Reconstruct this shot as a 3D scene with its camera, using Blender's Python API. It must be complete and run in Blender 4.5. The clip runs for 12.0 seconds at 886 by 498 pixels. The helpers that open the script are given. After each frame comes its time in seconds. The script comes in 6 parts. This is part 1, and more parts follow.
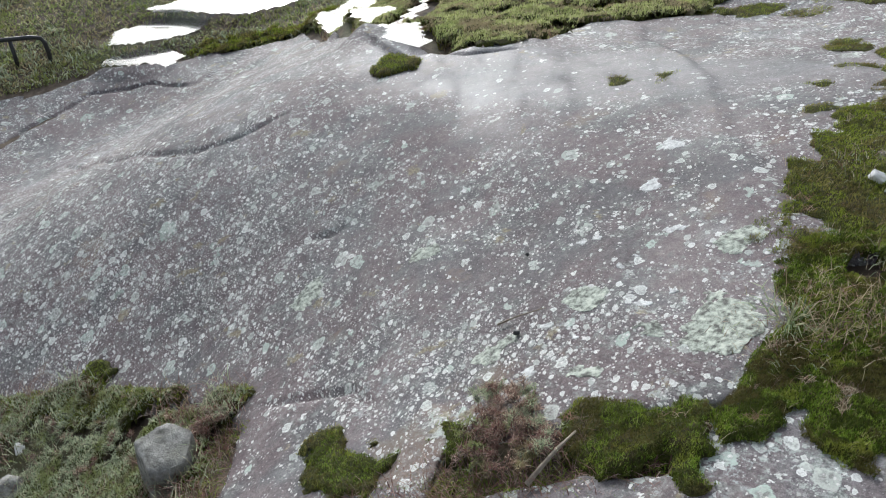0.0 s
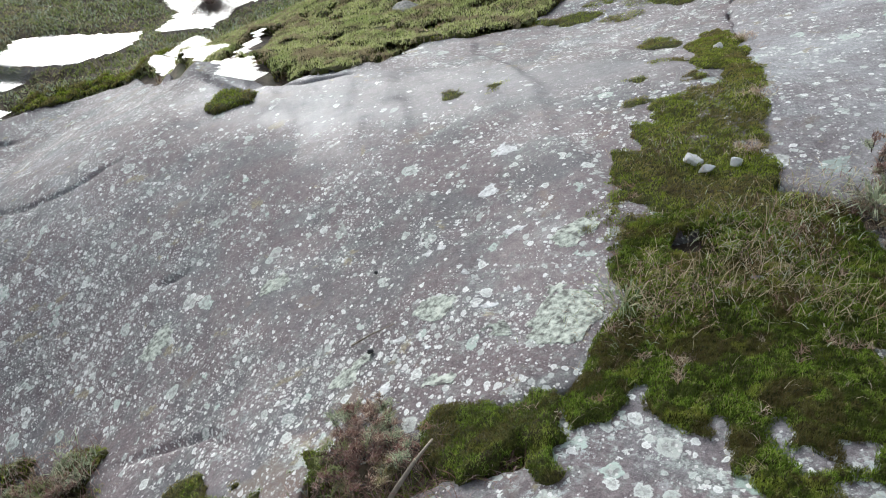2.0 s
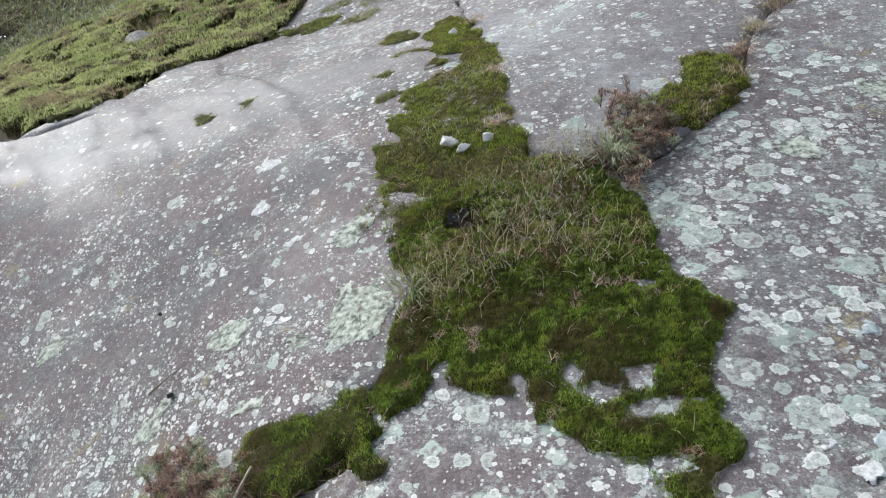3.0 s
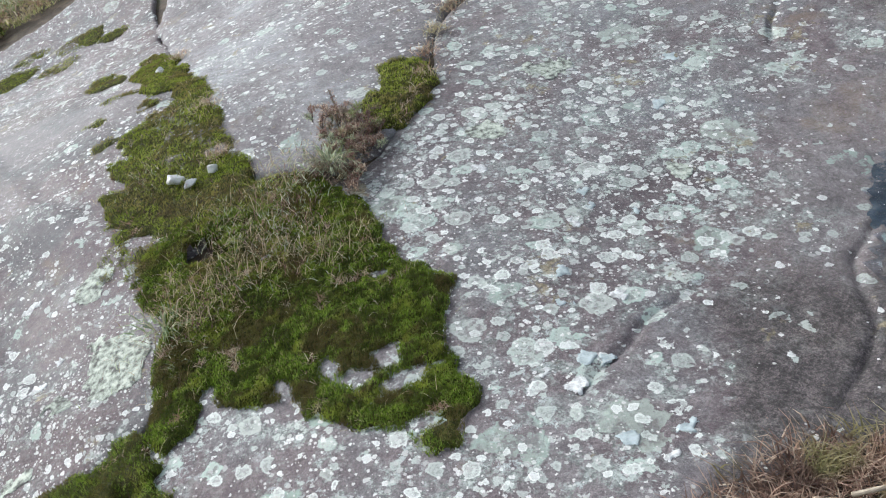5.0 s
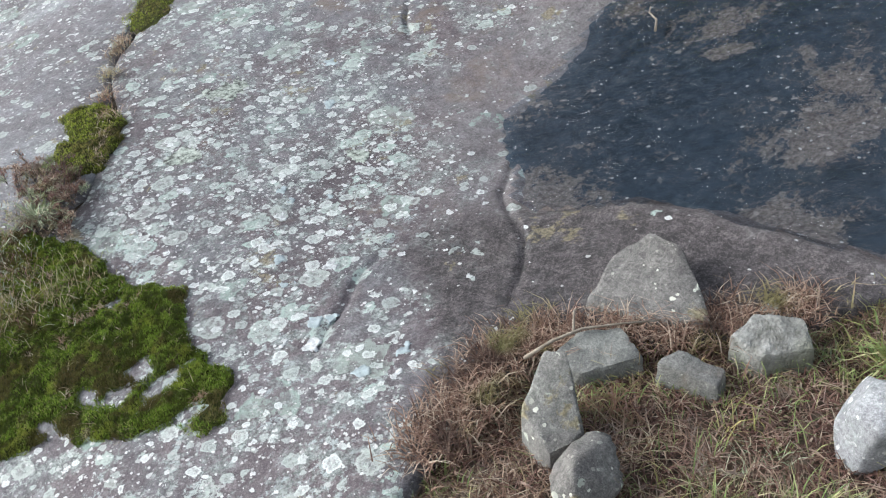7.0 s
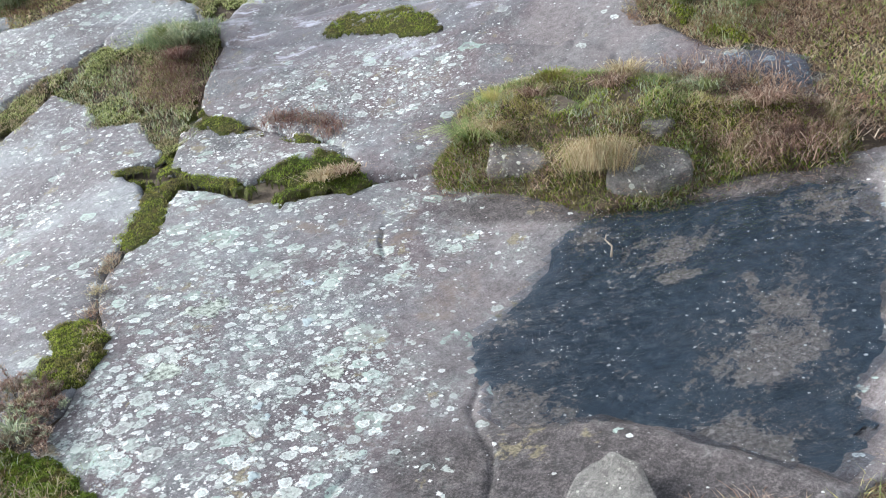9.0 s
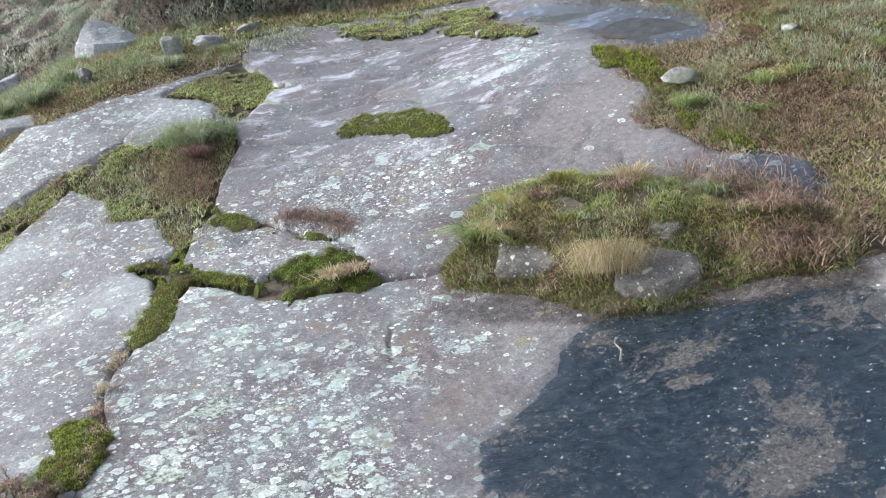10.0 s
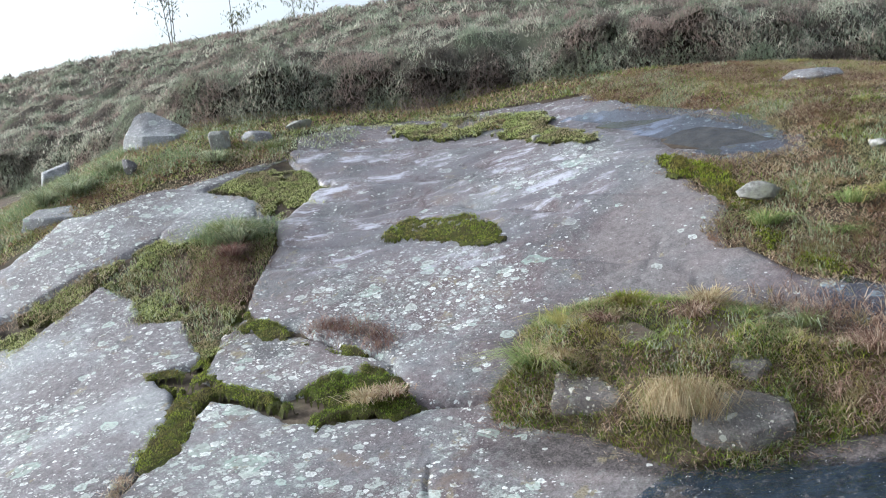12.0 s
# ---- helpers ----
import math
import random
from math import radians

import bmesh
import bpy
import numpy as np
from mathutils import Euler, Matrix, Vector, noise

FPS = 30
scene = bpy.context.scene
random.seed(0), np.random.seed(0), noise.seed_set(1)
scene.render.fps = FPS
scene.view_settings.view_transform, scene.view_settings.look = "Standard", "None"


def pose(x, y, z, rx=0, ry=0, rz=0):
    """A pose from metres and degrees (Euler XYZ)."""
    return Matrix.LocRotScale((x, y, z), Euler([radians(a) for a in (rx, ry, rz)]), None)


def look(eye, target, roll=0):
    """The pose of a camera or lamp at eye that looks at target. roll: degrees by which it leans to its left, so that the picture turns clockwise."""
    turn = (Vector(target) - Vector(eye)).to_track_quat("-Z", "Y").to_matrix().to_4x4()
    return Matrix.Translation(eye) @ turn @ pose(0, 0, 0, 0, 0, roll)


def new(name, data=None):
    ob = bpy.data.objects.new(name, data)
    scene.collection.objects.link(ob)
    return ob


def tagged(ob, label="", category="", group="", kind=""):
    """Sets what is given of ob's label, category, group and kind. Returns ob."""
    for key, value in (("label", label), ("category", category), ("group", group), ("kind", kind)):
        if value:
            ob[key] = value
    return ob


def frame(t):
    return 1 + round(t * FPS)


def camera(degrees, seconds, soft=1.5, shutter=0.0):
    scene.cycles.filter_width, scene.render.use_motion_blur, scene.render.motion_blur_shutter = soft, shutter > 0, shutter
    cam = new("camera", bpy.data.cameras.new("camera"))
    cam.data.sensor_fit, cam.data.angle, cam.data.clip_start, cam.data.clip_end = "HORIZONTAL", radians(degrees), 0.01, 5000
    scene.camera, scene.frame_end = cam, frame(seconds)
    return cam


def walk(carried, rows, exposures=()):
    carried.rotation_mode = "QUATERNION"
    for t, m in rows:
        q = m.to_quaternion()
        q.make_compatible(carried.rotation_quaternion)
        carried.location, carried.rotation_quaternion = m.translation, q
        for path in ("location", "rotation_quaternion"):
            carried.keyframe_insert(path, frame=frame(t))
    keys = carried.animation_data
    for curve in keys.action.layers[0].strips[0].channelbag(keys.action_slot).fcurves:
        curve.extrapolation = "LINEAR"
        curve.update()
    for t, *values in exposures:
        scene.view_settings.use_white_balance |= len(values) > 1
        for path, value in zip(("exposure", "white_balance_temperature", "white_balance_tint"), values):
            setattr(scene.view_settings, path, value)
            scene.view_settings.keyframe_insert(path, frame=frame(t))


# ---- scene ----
# A hand-held look over a lichen-covered granite outcrop on a heathery hillside.

# ---- camera ----
cam = camera(55.85, 12.0, soft=1.1)
walk(cam, [
    (0, look((-0.000, 0.000, 1.179), (-0.998, 1.326, 0.062), -0.27)),
    (0.5, look((-0.005, -0.010, 1.189), (-1.024, 1.306, 0.081), -0.15)),
    (1, look((0.002, -0.000, 1.189), (-1.034, 1.314, 0.094), -0.50)),
    (1.5, look((0.038, 0.020, 1.167), (-0.971, 1.373, 0.094), -1.16)),
    (2, look((0.092, 0.048, 1.133), (-0.667, 1.564, 0.072), -1.36)),
    (2.5, look((0.118, 0.046, 1.132), (-0.380, 1.664, 0.067), -2.39)),
    (3, look((0.135, 0.033, 1.132), (-0.157, 1.699, 0.065), -4.30)),
    (3.5, look((0.140, 0.019, 1.130), (0.034, 1.704, 0.057), -4.03)),
    (3.7, look((0.127, 0.010, 1.129), (0.090, 1.695, 0.051), -3.51)),
    (5.3, look((0.229, -0.173, 1.239), (0.507, 1.479, 0.147), -6.44)),
    (5.5, look((0.225, -0.176, 1.226), (0.448, 1.482, 0.130), -4.53)),
    (6, look((0.236, -0.219, 1.246), (0.449, 1.447, 0.160), -7.34)),
    (6.5, look((0.148, -0.382, 1.278), (0.659, 1.268, 0.271), -9.82)),
    (7, look((0.129, -0.538, 1.363), (0.982, 0.881, 0.240), -7.96)),
    (7.2, look((0.132, -0.569, 1.376), (1.053, 0.801, 0.247), -6.18)),
    (8.8, look((0.070, -0.648, 1.475), (1.152, 0.861, 0.732), -5.53)),
    (9, look((0.070, -0.650, 1.483), (1.144, 0.885, 0.783), -5.91)),
    (9.5, look((0.067, -0.654, 1.510), (1.150, 0.916, 0.910), -5.89)),
    (10, look((0.088, -0.654, 1.532), (1.195, 0.937, 1.040), -5.41)),
    (10.5, look((0.086, -0.655, 1.547), (1.209, 0.954, 1.159), -4.57)),
    (11, look((0.075, -0.654, 1.552), (1.195, 0.974, 1.244), -3.85)),
    (11.5, look((0.159, -0.491, 1.553), (1.264, 1.153, 1.276), -3.42)),
    (12, look((0.358, -0.226, 1.547), (1.417, 1.451, 1.291), -3.54)),
], exposures=[(0, 0.36, 6060, 7), (2.5, 0.46, 6060, 7), (5.5, 0.66, 6030, 7), (7.2, 0.75, 6000, 7), (9, 1.08, 5950, 6), (10.5, 1.06, 5920, 6), (12, 0.9, 5890, 6)])

# ---- light: a bright hazy sky, the sun behind thin cloud beyond the lower slope ----
SUN_AZ, SUN_EL = radians(48), radians(27)      # azimuth to the left of +y
world = bpy.data.worlds.new("sky")
scene.world = world
world.use_nodes = True
wn = world.node_tree.nodes
wl = world.node_tree.links
sky = wn.new("ShaderNodeTexSky")
sky.sky_type = "NISHITA"
sky.sun_disc = False
sky.sun_elevation = SUN_EL
sky.sun_rotation = -SUN_AZ
sky.air_density, sky.dust_density, sky.ozone_density = 1.0, 4.0, 1.0
haze = wn.new("ShaderNodeHueSaturation")
haze.inputs["Saturation"].default_value = 0.35
wl.new(sky.outputs["Color"], haze.inputs["Color"])
wl.new(haze.outputs["Color"], wn["Background"].inputs["Color"])
wn["Background"].inputs["Strength"].default_value = 0.15
sun = new("sun", bpy.data.lights.new("sun", "SUN"))
sun.data.energy, sun.data.angle, sun.data.color = 1.5, radians(12), (1.0, 0.98, 0.96)
sun.matrix_world = look((0, 0, 30), (math.sin(SUN_AZ) * math.cos(SUN_EL) , -math.cos(SUN_AZ) * math.cos(SUN_EL), 30 - math.sin(SUN_EL)))

# ---- the lie of the land ----
BC = [-0.627, 0.2943, 0.1257]
SWELL = np.array([
    -0.072, 0.021, -0.52, 0.23, 0.541, -0.007, 0.034, -0.009, -0.02,
    -0.278, 0.205, -0.455, -0.409, -0.034, -0.375, -0.131, 0.113, 0.014,
    -0.437, 0.344, 0.443, 0.313, 0.445, 0.015, -0.089, 0.114, 0.059,
    -0.383, 0.065, -0.124, -0.211, -0.219, -0.13, -0.002, 0.015, 0.178,
    -0.15, 0.182, -0.058, -0.159, -0.058, 0.054, -0.054, -0.061, 0.201,
    -0.256, 0.131, 0.205, 0.058, 0.152, 0.339, 0.161, 0.037, 0.098,
    -0.543, -0.171, -0.164, -0.268, -0.182, 0.144, 0.202, 0.078, 0.028])
SWELL_X, SWELL_Y = np.meshgrid(np.linspace(-7, 7, 9), np.linspace(0, 10, 7))


def soft_ramp(s, w):
    return 0.5 * (s + np.sqrt(s * s + w * w))


def hillside(x, y):
    """Height of the hillside, before rain hollows."""
    x, y = np.asarray(x, float), np.asarray(y, float)
    s, t = 0.49 * x + 0.87 * y - 9.6, 0.87 * x - 0.49 * y
    slope = np.clip(0.11 + 0.003 * t, 0.03, 0.24)
    z = BC[0] + BC[1] * 9 * np.tanh(x / 9) + BC[2] * 11 * np.tanh(y / 11) + slope * (soft_ramp(s, 2.0) - 1.4 * soft_ramp(s - 20, 8.0))
    for cx, cy, k in zip(SWELL_X.ravel(), SWELL_Y.ravel(), SWELL):
        z = z + k * np.exp(-((x - cx) ** 2 + (y - cy) ** 2) / (2 * 1.7**2))
    return z


HOLLOWS = []      # outlines and levels of the rain puddles on the lower slope


def land(x, y):
    """Height of the hillside, level under each puddle."""
    z = hillside(x, y)
    for poly, level in HOLLOWS:
        (ax, ay), (bx, by) = np.min(poly, 0) - 0.4, np.max(poly, 0) + 0.4
        on = (x > ax) & (x < bx) & (y > ay) & (y < by)
        if np.any(on):
            w = np.clip(inside(poly, x[on], y[on]) / 0.3 + 1, 0, 1) if np.ndim(x) else 1.0
            w = w * w * (3 - 2 * w)
            if np.ndim(x):
                z[on] = z[on] * (1 - w) + level * w
    return z


def lattice(ix, iy, seed):
    h = np.sin(ix * 127.1 + iy * 311.7 + seed * 74.7) * 43758.5453
    return h - np.floor(h)


def value_noise(x, y, seed=0):
    ix, iy = np.floor(x), np.floor(y)
    fx, fy = x - ix, y - iy
    fx, fy = fx * fx * (3 - 2 * fx), fy * fy * (3 - 2 * fy)
    a, b = lattice(ix, iy, seed), lattice(ix + 1, iy, seed)
    c, d = lattice(ix, iy + 1, seed), lattice(ix + 1, iy + 1, seed)
    return (a + (b - a) * fx) * (1 - fy) + (c + (d - c) * fx) * fy


def fbm(x, y, size, octaves=3, seed=0):
    """Noise in -1..1 whose largest lumps are size metres."""
    out, amp, total = 0.0, 1.0, 0.0
    for o in range(octaves):
        k = 2.03**o / size
        out = out + amp * (2 * value_noise(x * k + 17.3 * o, y * k - 9.1 * o, seed + o) - 1)
        total += amp
        amp *= 0.5
    return out / total


def cells(x, y, size, seed=0):
    """Rounded lumps: 1 in the middle of each, 0 between them."""
    px, py = x / size, y / size
    ix, iy = np.floor(px), np.floor(py)
    best = np.full(np.shape(x), 9.0)
    for dx in (-1, 0, 1):
        for dy in (-1, 0, 1):
            jx, jy = ix + dx, iy + dy
            cx, cy = jx + 0.1 + 0.8 * lattice(jx, jy, seed), jy + 0.1 + 0.8 * lattice(jx, jy, seed + 3)
            best = np.minimum(best, (px - cx) ** 2 + (py - cy) ** 2)
    return np.clip(1 - best * 1.25, 0, 1)


def inside(poly, x, y):
    """Distance to the outline: positive inside, negative outside."""
    p = np.asarray(poly, float)
    best, odd = np.full(np.shape(x), 1e9), np.zeros(np.shape(x), bool)
    for (ax, ay), (bx, by) in zip(p, np.roll(p, -1, 0)):
        ex, ey = bx - ax, by - ay
        u = np.clip(((x - ax) * ex + (y - ay) * ey) / (ex * ex + ey * ey + 1e-12), 0, 1)
        best = np.minimum(best, np.hypot(x - ax - u * ex, y - ay - u * ey))
        cross = (ay > y) != (by > y)
        odd ^= cross & (x < ex * (y - ay) / (ey if abs(ey) > 1e-9 else 1e-9) + ax)
    return np.where(odd, best, -best)


def along(line, x, y):
    """Distance to an open line."""
    best = np.full(np.shape(x), 1e9)
    for (ax, ay), (bx, by) in zip(line, line[1:]):
        ex, ey = bx - ax, by - ay
        u = np.clip(((x - ax) * ex + (y - ay) * ey) / (ex * ex + ey * ey + 1e-12), 0, 1)
        best = np.minimum(best, np.hypot(x - ax - u * ex, y - ay - u * ey))
    return best


# ---- materials ----
class Mat:
    """A node material under construction, in world metres."""

    def __init__(self, name, rough=0.9, spec=0.3, local=False):
        self.m = bpy.data.materials.new(name)
        self.m.use_nodes = True
        self.t = self.m.node_tree
        self.b = self.t.nodes["Principled BSDF"]
        self.b.inputs["Roughness"].default_value = rough
        self.b.inputs["Specular IOR Level"].default_value = spec
        if local:
            self.pos = self.node("ShaderNodeTexCoord").outputs["Object"]
        else:
            self.pos = self.node("ShaderNodeNewGeometry").outputs["Position"]

    def node(self, kind, **values):
        n = self.t.nodes.new(kind)
        for k, v in values.items():
            sock = n.inputs[k.replace("_", " ")]
            if isinstance(v, bpy.types.NodeSocket):
                self.t.links.new(v, sock)
            else:
                sock.default_value = v
        return n

    def noise(self, scale, detail=3.0, rough=0.55, pos=None, distortion=0.0):
        return self.node("ShaderNodeTexNoise", Vector=pos or self.pos, Scale=scale, Detail=detail, Roughness=rough, Distortion=distortion).outputs["Fac"]

    def math(self, op, a, b=0.0, c=0.0):
        n = self.t.nodes.new("ShaderNodeMath")
        n.operation = op
        for i, v in enumerate((a, b, c)):
            if isinstance(v, bpy.types.NodeSocket):
                self.t.links.new(v, n.inputs[i])
            else:
                n.inputs[i].default_value = v
        return n.outputs[0]

    def step(self, v, lo, hi):
        """0 below lo, 1 above hi; reversed where lo > hi."""
        n = self.t.nodes.new("ShaderNodeMapRange")
        n.interpolation_type = "SMOOTHSTEP"
        self.t.links.new(v, n.inputs["Value"])
        a, b, f, t = (lo, hi, 0, 1) if lo < hi else (hi, lo, 1, 0)
        for k, x in zip(("From Min", "From Max", "To Min", "To Max"), (a, b, f, t)):
            n.inputs[k].default_value = x
        return n.outputs["Result"]

    def mix(self, fac, a, b):
        n = self.t.nodes.new("ShaderNodeMix")
        n.data_type = "RGBA"
        for i, v in ((0, fac), (6, a), (7, b)):
            if isinstance(v, bpy.types.NodeSocket):
                self.t.links.new(v, n.inputs[i])
            elif i == 0:
                n.inputs[i].default_value = v
            else:
                n.inputs[i].default_value = (*v, 1)
        return n.outputs[2]

    def ramp(self, fac, stops):
        n = self.t.nodes.new("ShaderNodeValToRGB")
        self.t.links.new(fac, n.inputs[0])
        r = n.color_ramp
        while len(r.elements) < len(stops):
            r.elements.new(0.5)
        for e, (at, col) in zip(r.elements, stops):
            e.position, e.color = at, (*col, 1)
        return n.outputs[0]

    def island(self):
        return self.node("ShaderNodeNewGeometry").outputs["Random Per Island"]

    def warp(self, scale, amount):
        n = self.node("ShaderNodeTexNoise", Vector=self.pos, Scale=scale, Detail=3.0)
        off = self.t.nodes.new("ShaderNodeVectorMath")
        off.operation = "MULTIPLY_ADD"
        self.t.links.new(n.outputs["Color"], off.inputs[0])
        off.inputs[1].default_value = (amount,) * 3
        self.t.links.new(self.pos, off.inputs[2])
        return off.outputs[0]

    def rosettes(self, scale, radius, share, seed, soft=0.05, lobes=0.55, flat=True):
        """Round lobed crusts, one to a cell of the ground at most: mask, depth inside the rim, and a random value for each."""
        n = self.node("ShaderNodeTexNoise", Vector=self.pos, Scale=scale * 2.2, Detail=4.0, Roughness=0.65)
        off = self.t.nodes.new("ShaderNodeVectorMath")
        off.operation = "MULTIPLY_ADD"
        self.t.links.new(n.outputs["Color"], off.inputs[0])
        off.inputs[1].default_value = (lobes / scale,) * 3
        self.t.links.new(self.pos, off.inputs[2])
        shift = self.t.nodes.new("ShaderNodeVectorMath")
        shift.operation = "ADD"
        self.t.links.new(off.outputs[0], shift.inputs[0])
        shift.inputs[1].default_value = (seed, seed * 1.7, 0)
        v = self.t.nodes.new("ShaderNodeTexVoronoi")
        v.voronoi_dimensions = "2D" if flat else "3D"
        v.inputs["Scale"].default_value = scale
        place = shift.outputs[0]
        if flat:                                 # the ground plan, sheared so that steep faces are not streaked
            xyz = self.node("ShaderNodeSeparateXYZ", Vector=place)
            skew = self.node("ShaderNodeCombineXYZ", X=self.math("MULTIPLY_ADD", xyz.outputs[2], 0.7, xyz.outputs[0]), Y=self.math("MULTIPLY_ADD", xyz.outputs[2], 0.7, xyz.outputs[1]))
            place = skew.outputs[0]
        self.t.links.new(place, v.inputs["Vector"])
        chance = self.node("ShaderNodeSeparateColor", Color=v.outputs["Color"])
        size = self.math("MULTIPLY_ADD", self.math("POWER", chance.outputs[0], 1.6), radius * 0.7, radius * 0.3)
        edge = self.math("SUBTRACT", size, v.outputs["Distance"])
        there = self.math("LESS_THAN", chance.outputs[1], share)
        return self.math("MULTIPLY", self.step(edge, 0.0, soft), there), self.math("DIVIDE", edge, radius), chance.outputs[2]

    def oval(self, x, y, rx, ry, turn, rag=0.5):
        """1 inside a ragged oval stain on the ground, 0 outside."""
        n = self.t.nodes.new("ShaderNodeMapping")
        n.vector_type = "TEXTURE"
        n.inputs["Location"].default_value = (x, y, 0)
        n.inputs["Rotation"].default_value = (0, 0, radians(turn))
        n.inputs["Scale"].default_value = (rx, ry, 1000)
        self.t.links.new(self.pos, n.inputs[0])
        ln = self.t.nodes.new("ShaderNodeVectorMath")
        ln.operation = "LENGTH"
        self.t.links.new(n.outputs[0], ln.inputs[0])
        wob = self.math("MULTIPLY_ADD", self.noise(3.5, 6, 0.7), rag * 2, -rag)
        return self.step(self.math("ADD", ln.outputs["Value"], wob), 1.2, 0.75)

    def film(self, weight, rough=0.12):
        """A skin of water over the surface."""
        self.t.links.new(weight, self.b.inputs["Coat Weight"])
        self.b.inputs["Coat Roughness"].default_value = rough
        self.b.inputs["Coat IOR"].default_value = 1.33

    def color(self, c):
        if isinstance(c, bpy.types.NodeSocket):
            self.t.links.new(c, self.b.inputs["Base Color"])
        else:
            self.b.inputs["Base Color"].default_value = (*c, 1)

    def rough(self, v):
        self.t.links.new(v, self.b.inputs["Roughness"])

    def bump(self, height, strength, dist):
        n = self.node("ShaderNodeBump", Height=height, Strength=strength, Distance=dist)
        self.t.links.new(n.outputs[0], self.b.inputs["Normal"])
        return self.m


LICHENS = (      # crusts to a metre, radius in cells, share, two colours, strength, hollow middle
    (3.4, 0.38, 0.15, (0.32, 0.42, 0.36), (0.42, 0.48, 0.42), 0.8, 0.8),
    (7.5, 0.44, 0.28, (0.44, 0.54, 0.48), (0.58, 0.62, 0.57), 0.88, 0.75),
    (13.0, 0.42, 0.36, (0.76, 0.78, 0.75), (0.5, 0.55, 0.51), 0.95, 0.55),
    (23.0, 0.42, 0.38, (0.76, 0.77, 0.75), (0.52, 0.55, 0.52), 1.0, 0.3),
    (42.0, 0.44, 0.4, (0.7, 0.7, 0.68), (0.44, 0.44, 0.42), 0.92, 0.0),
    (80.0, 0.46, 0.42, (0.66, 0.65, 0.63), (0.38, 0.37, 0.36), 0.85, 0.0))


def granite(name, shade=1.0, lichen=1.0, purple=0.5, wet=0.0, light=0.7, bare=None, stain=None, sheet_wet=None, sheen=0.9, bare_tone=((0.1, 0.085, 0.08), (0.24, 0.21, 0.205), (0.4, 0.37, 0.36)), broad=1.0, flat=True, rich=(), frilled=0.25, haze=0.35, small=1.0, tint=None):
    """Coarse granite: dark and pale grains, weathered bands, and crusts of lichen of several sizes."""
    g = Mat(name, 0.8, 0.4)
    w2 = g.warp(55, 0.012)
    fine = g.noise(330, 2, 0.7)
    grain = g.noise(95, 3, 0.75)
    mid = g.noise(24, 4, 0.65)
    big = g.noise(0.9, 4, 0.6)
    patch = g.noise(2.6, 5, 0.62)
    tone = g.math("ADD", g.math("MULTIPLY", fine, 0.4), g.math("ADD", g.math("MULTIPLY", grain, 0.35), g.math("MULTIPLY", mid, 0.3)))
    sh = lambda c: tuple(k * shade for k in c)
    c = g.ramp(tone, [(0.38, sh((0.05, 0.049, 0.052))), (0.48, sh((0.125, 0.118, 0.125))), (0.56, sh((0.2, 0.19, 0.2))), (0.68, sh((0.38, 0.37, 0.38)))])
    c = g.mix(g.math("MULTIPLY", g.step(patch, 0.38, 0.56), purple), c, g.ramp(tone, [(0.38, (0.05, 0.036, 0.038)), (0.52, (0.118, 0.089, 0.093)), (0.66, (0.25, 0.202, 0.206))]))
    pale = g.ramp(tone, [(0.36, (0.14, 0.145, 0.155)), (0.52, (0.3, 0.31, 0.32)), (0.66, (0.52, 0.53, 0.54))])
    c = g.mix(g.math("MULTIPLY", g.step(big, 0.45, 0.62), light), c, pale)
    weather = g.noise(0.7, 6, 0.68, pos=g.warp(1.2, 0.5))            # broad dark and bleached stretches
    c = g.mix(g.math("MULTIPLY", g.step(weather, 0.5, 0.36), 0.55), c, g.ramp(tone, [(0.4, (0.03, 0.024, 0.027)), (0.54, (0.08, 0.066, 0.07)), (0.68, (0.18, 0.155, 0.16))]))
    c = g.mix(g.math("MULTIPLY", g.step(weather, 0.54, 0.68), 0.4), c, pale)
    rust = g.noise(2.3, 5, 0.65, pos=g.warp(3, 0.3))
    c = g.mix(g.math("MULTIPLY", g.step(rust, 0.6, 0.7), 0.5), c, (0.19, 0.135, 0.095))
    black = g.noise(6.5, 5, 0.7)
    c = g.mix(g.math("MULTIPLY", g.step(black, 0.6, 0.7), 0.5), c, (0.05, 0.05, 0.055))
    free = None
    for spot in bare or ():
        here = g.oval(*spot)
        free = here if free is None else g.math("MAXIMUM", free, here)
    if free is not None:
        c = g.mix(g.math("MULTIPLY", free, 0.5), c, g.ramp(tone, [(0.4, bare_tone[0]), (0.55, bare_tone[1]), (0.68, bare_tone[2])]))
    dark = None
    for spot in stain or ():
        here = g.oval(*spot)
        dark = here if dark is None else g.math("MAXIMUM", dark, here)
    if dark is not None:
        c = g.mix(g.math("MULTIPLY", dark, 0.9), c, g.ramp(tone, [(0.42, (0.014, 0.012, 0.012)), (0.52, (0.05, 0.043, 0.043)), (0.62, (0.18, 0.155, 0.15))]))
    cover = g.step(g.noise(1.1, 5, 0.62), 0.34, 0.64)
    local = g.step(g.noise(4.6, 5, 0.68), 0.43, 0.6)
    room = g.math("MULTIPLY_ADD", cover, 0.55 * lichen, g.math("MULTIPLY_ADD", local, 0.95 * lichen, 0.1 * lichen))
    if free is not None:
        room = g.math("MULTIPLY", room, g.math("SUBTRACT", 1.0, g.math("MULTIPLY", free, 0.78)))
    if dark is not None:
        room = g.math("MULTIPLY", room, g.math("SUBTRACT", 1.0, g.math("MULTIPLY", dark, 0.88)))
    for spot in rich:
        room = g.math("MULTIPLY_ADD", g.oval(*spot), 0.55, room)
    film_under = g.step(g.noise(11, 7, 0.78, pos=w2), 0.5, 0.6)      # a thin grey-green film between the crusts
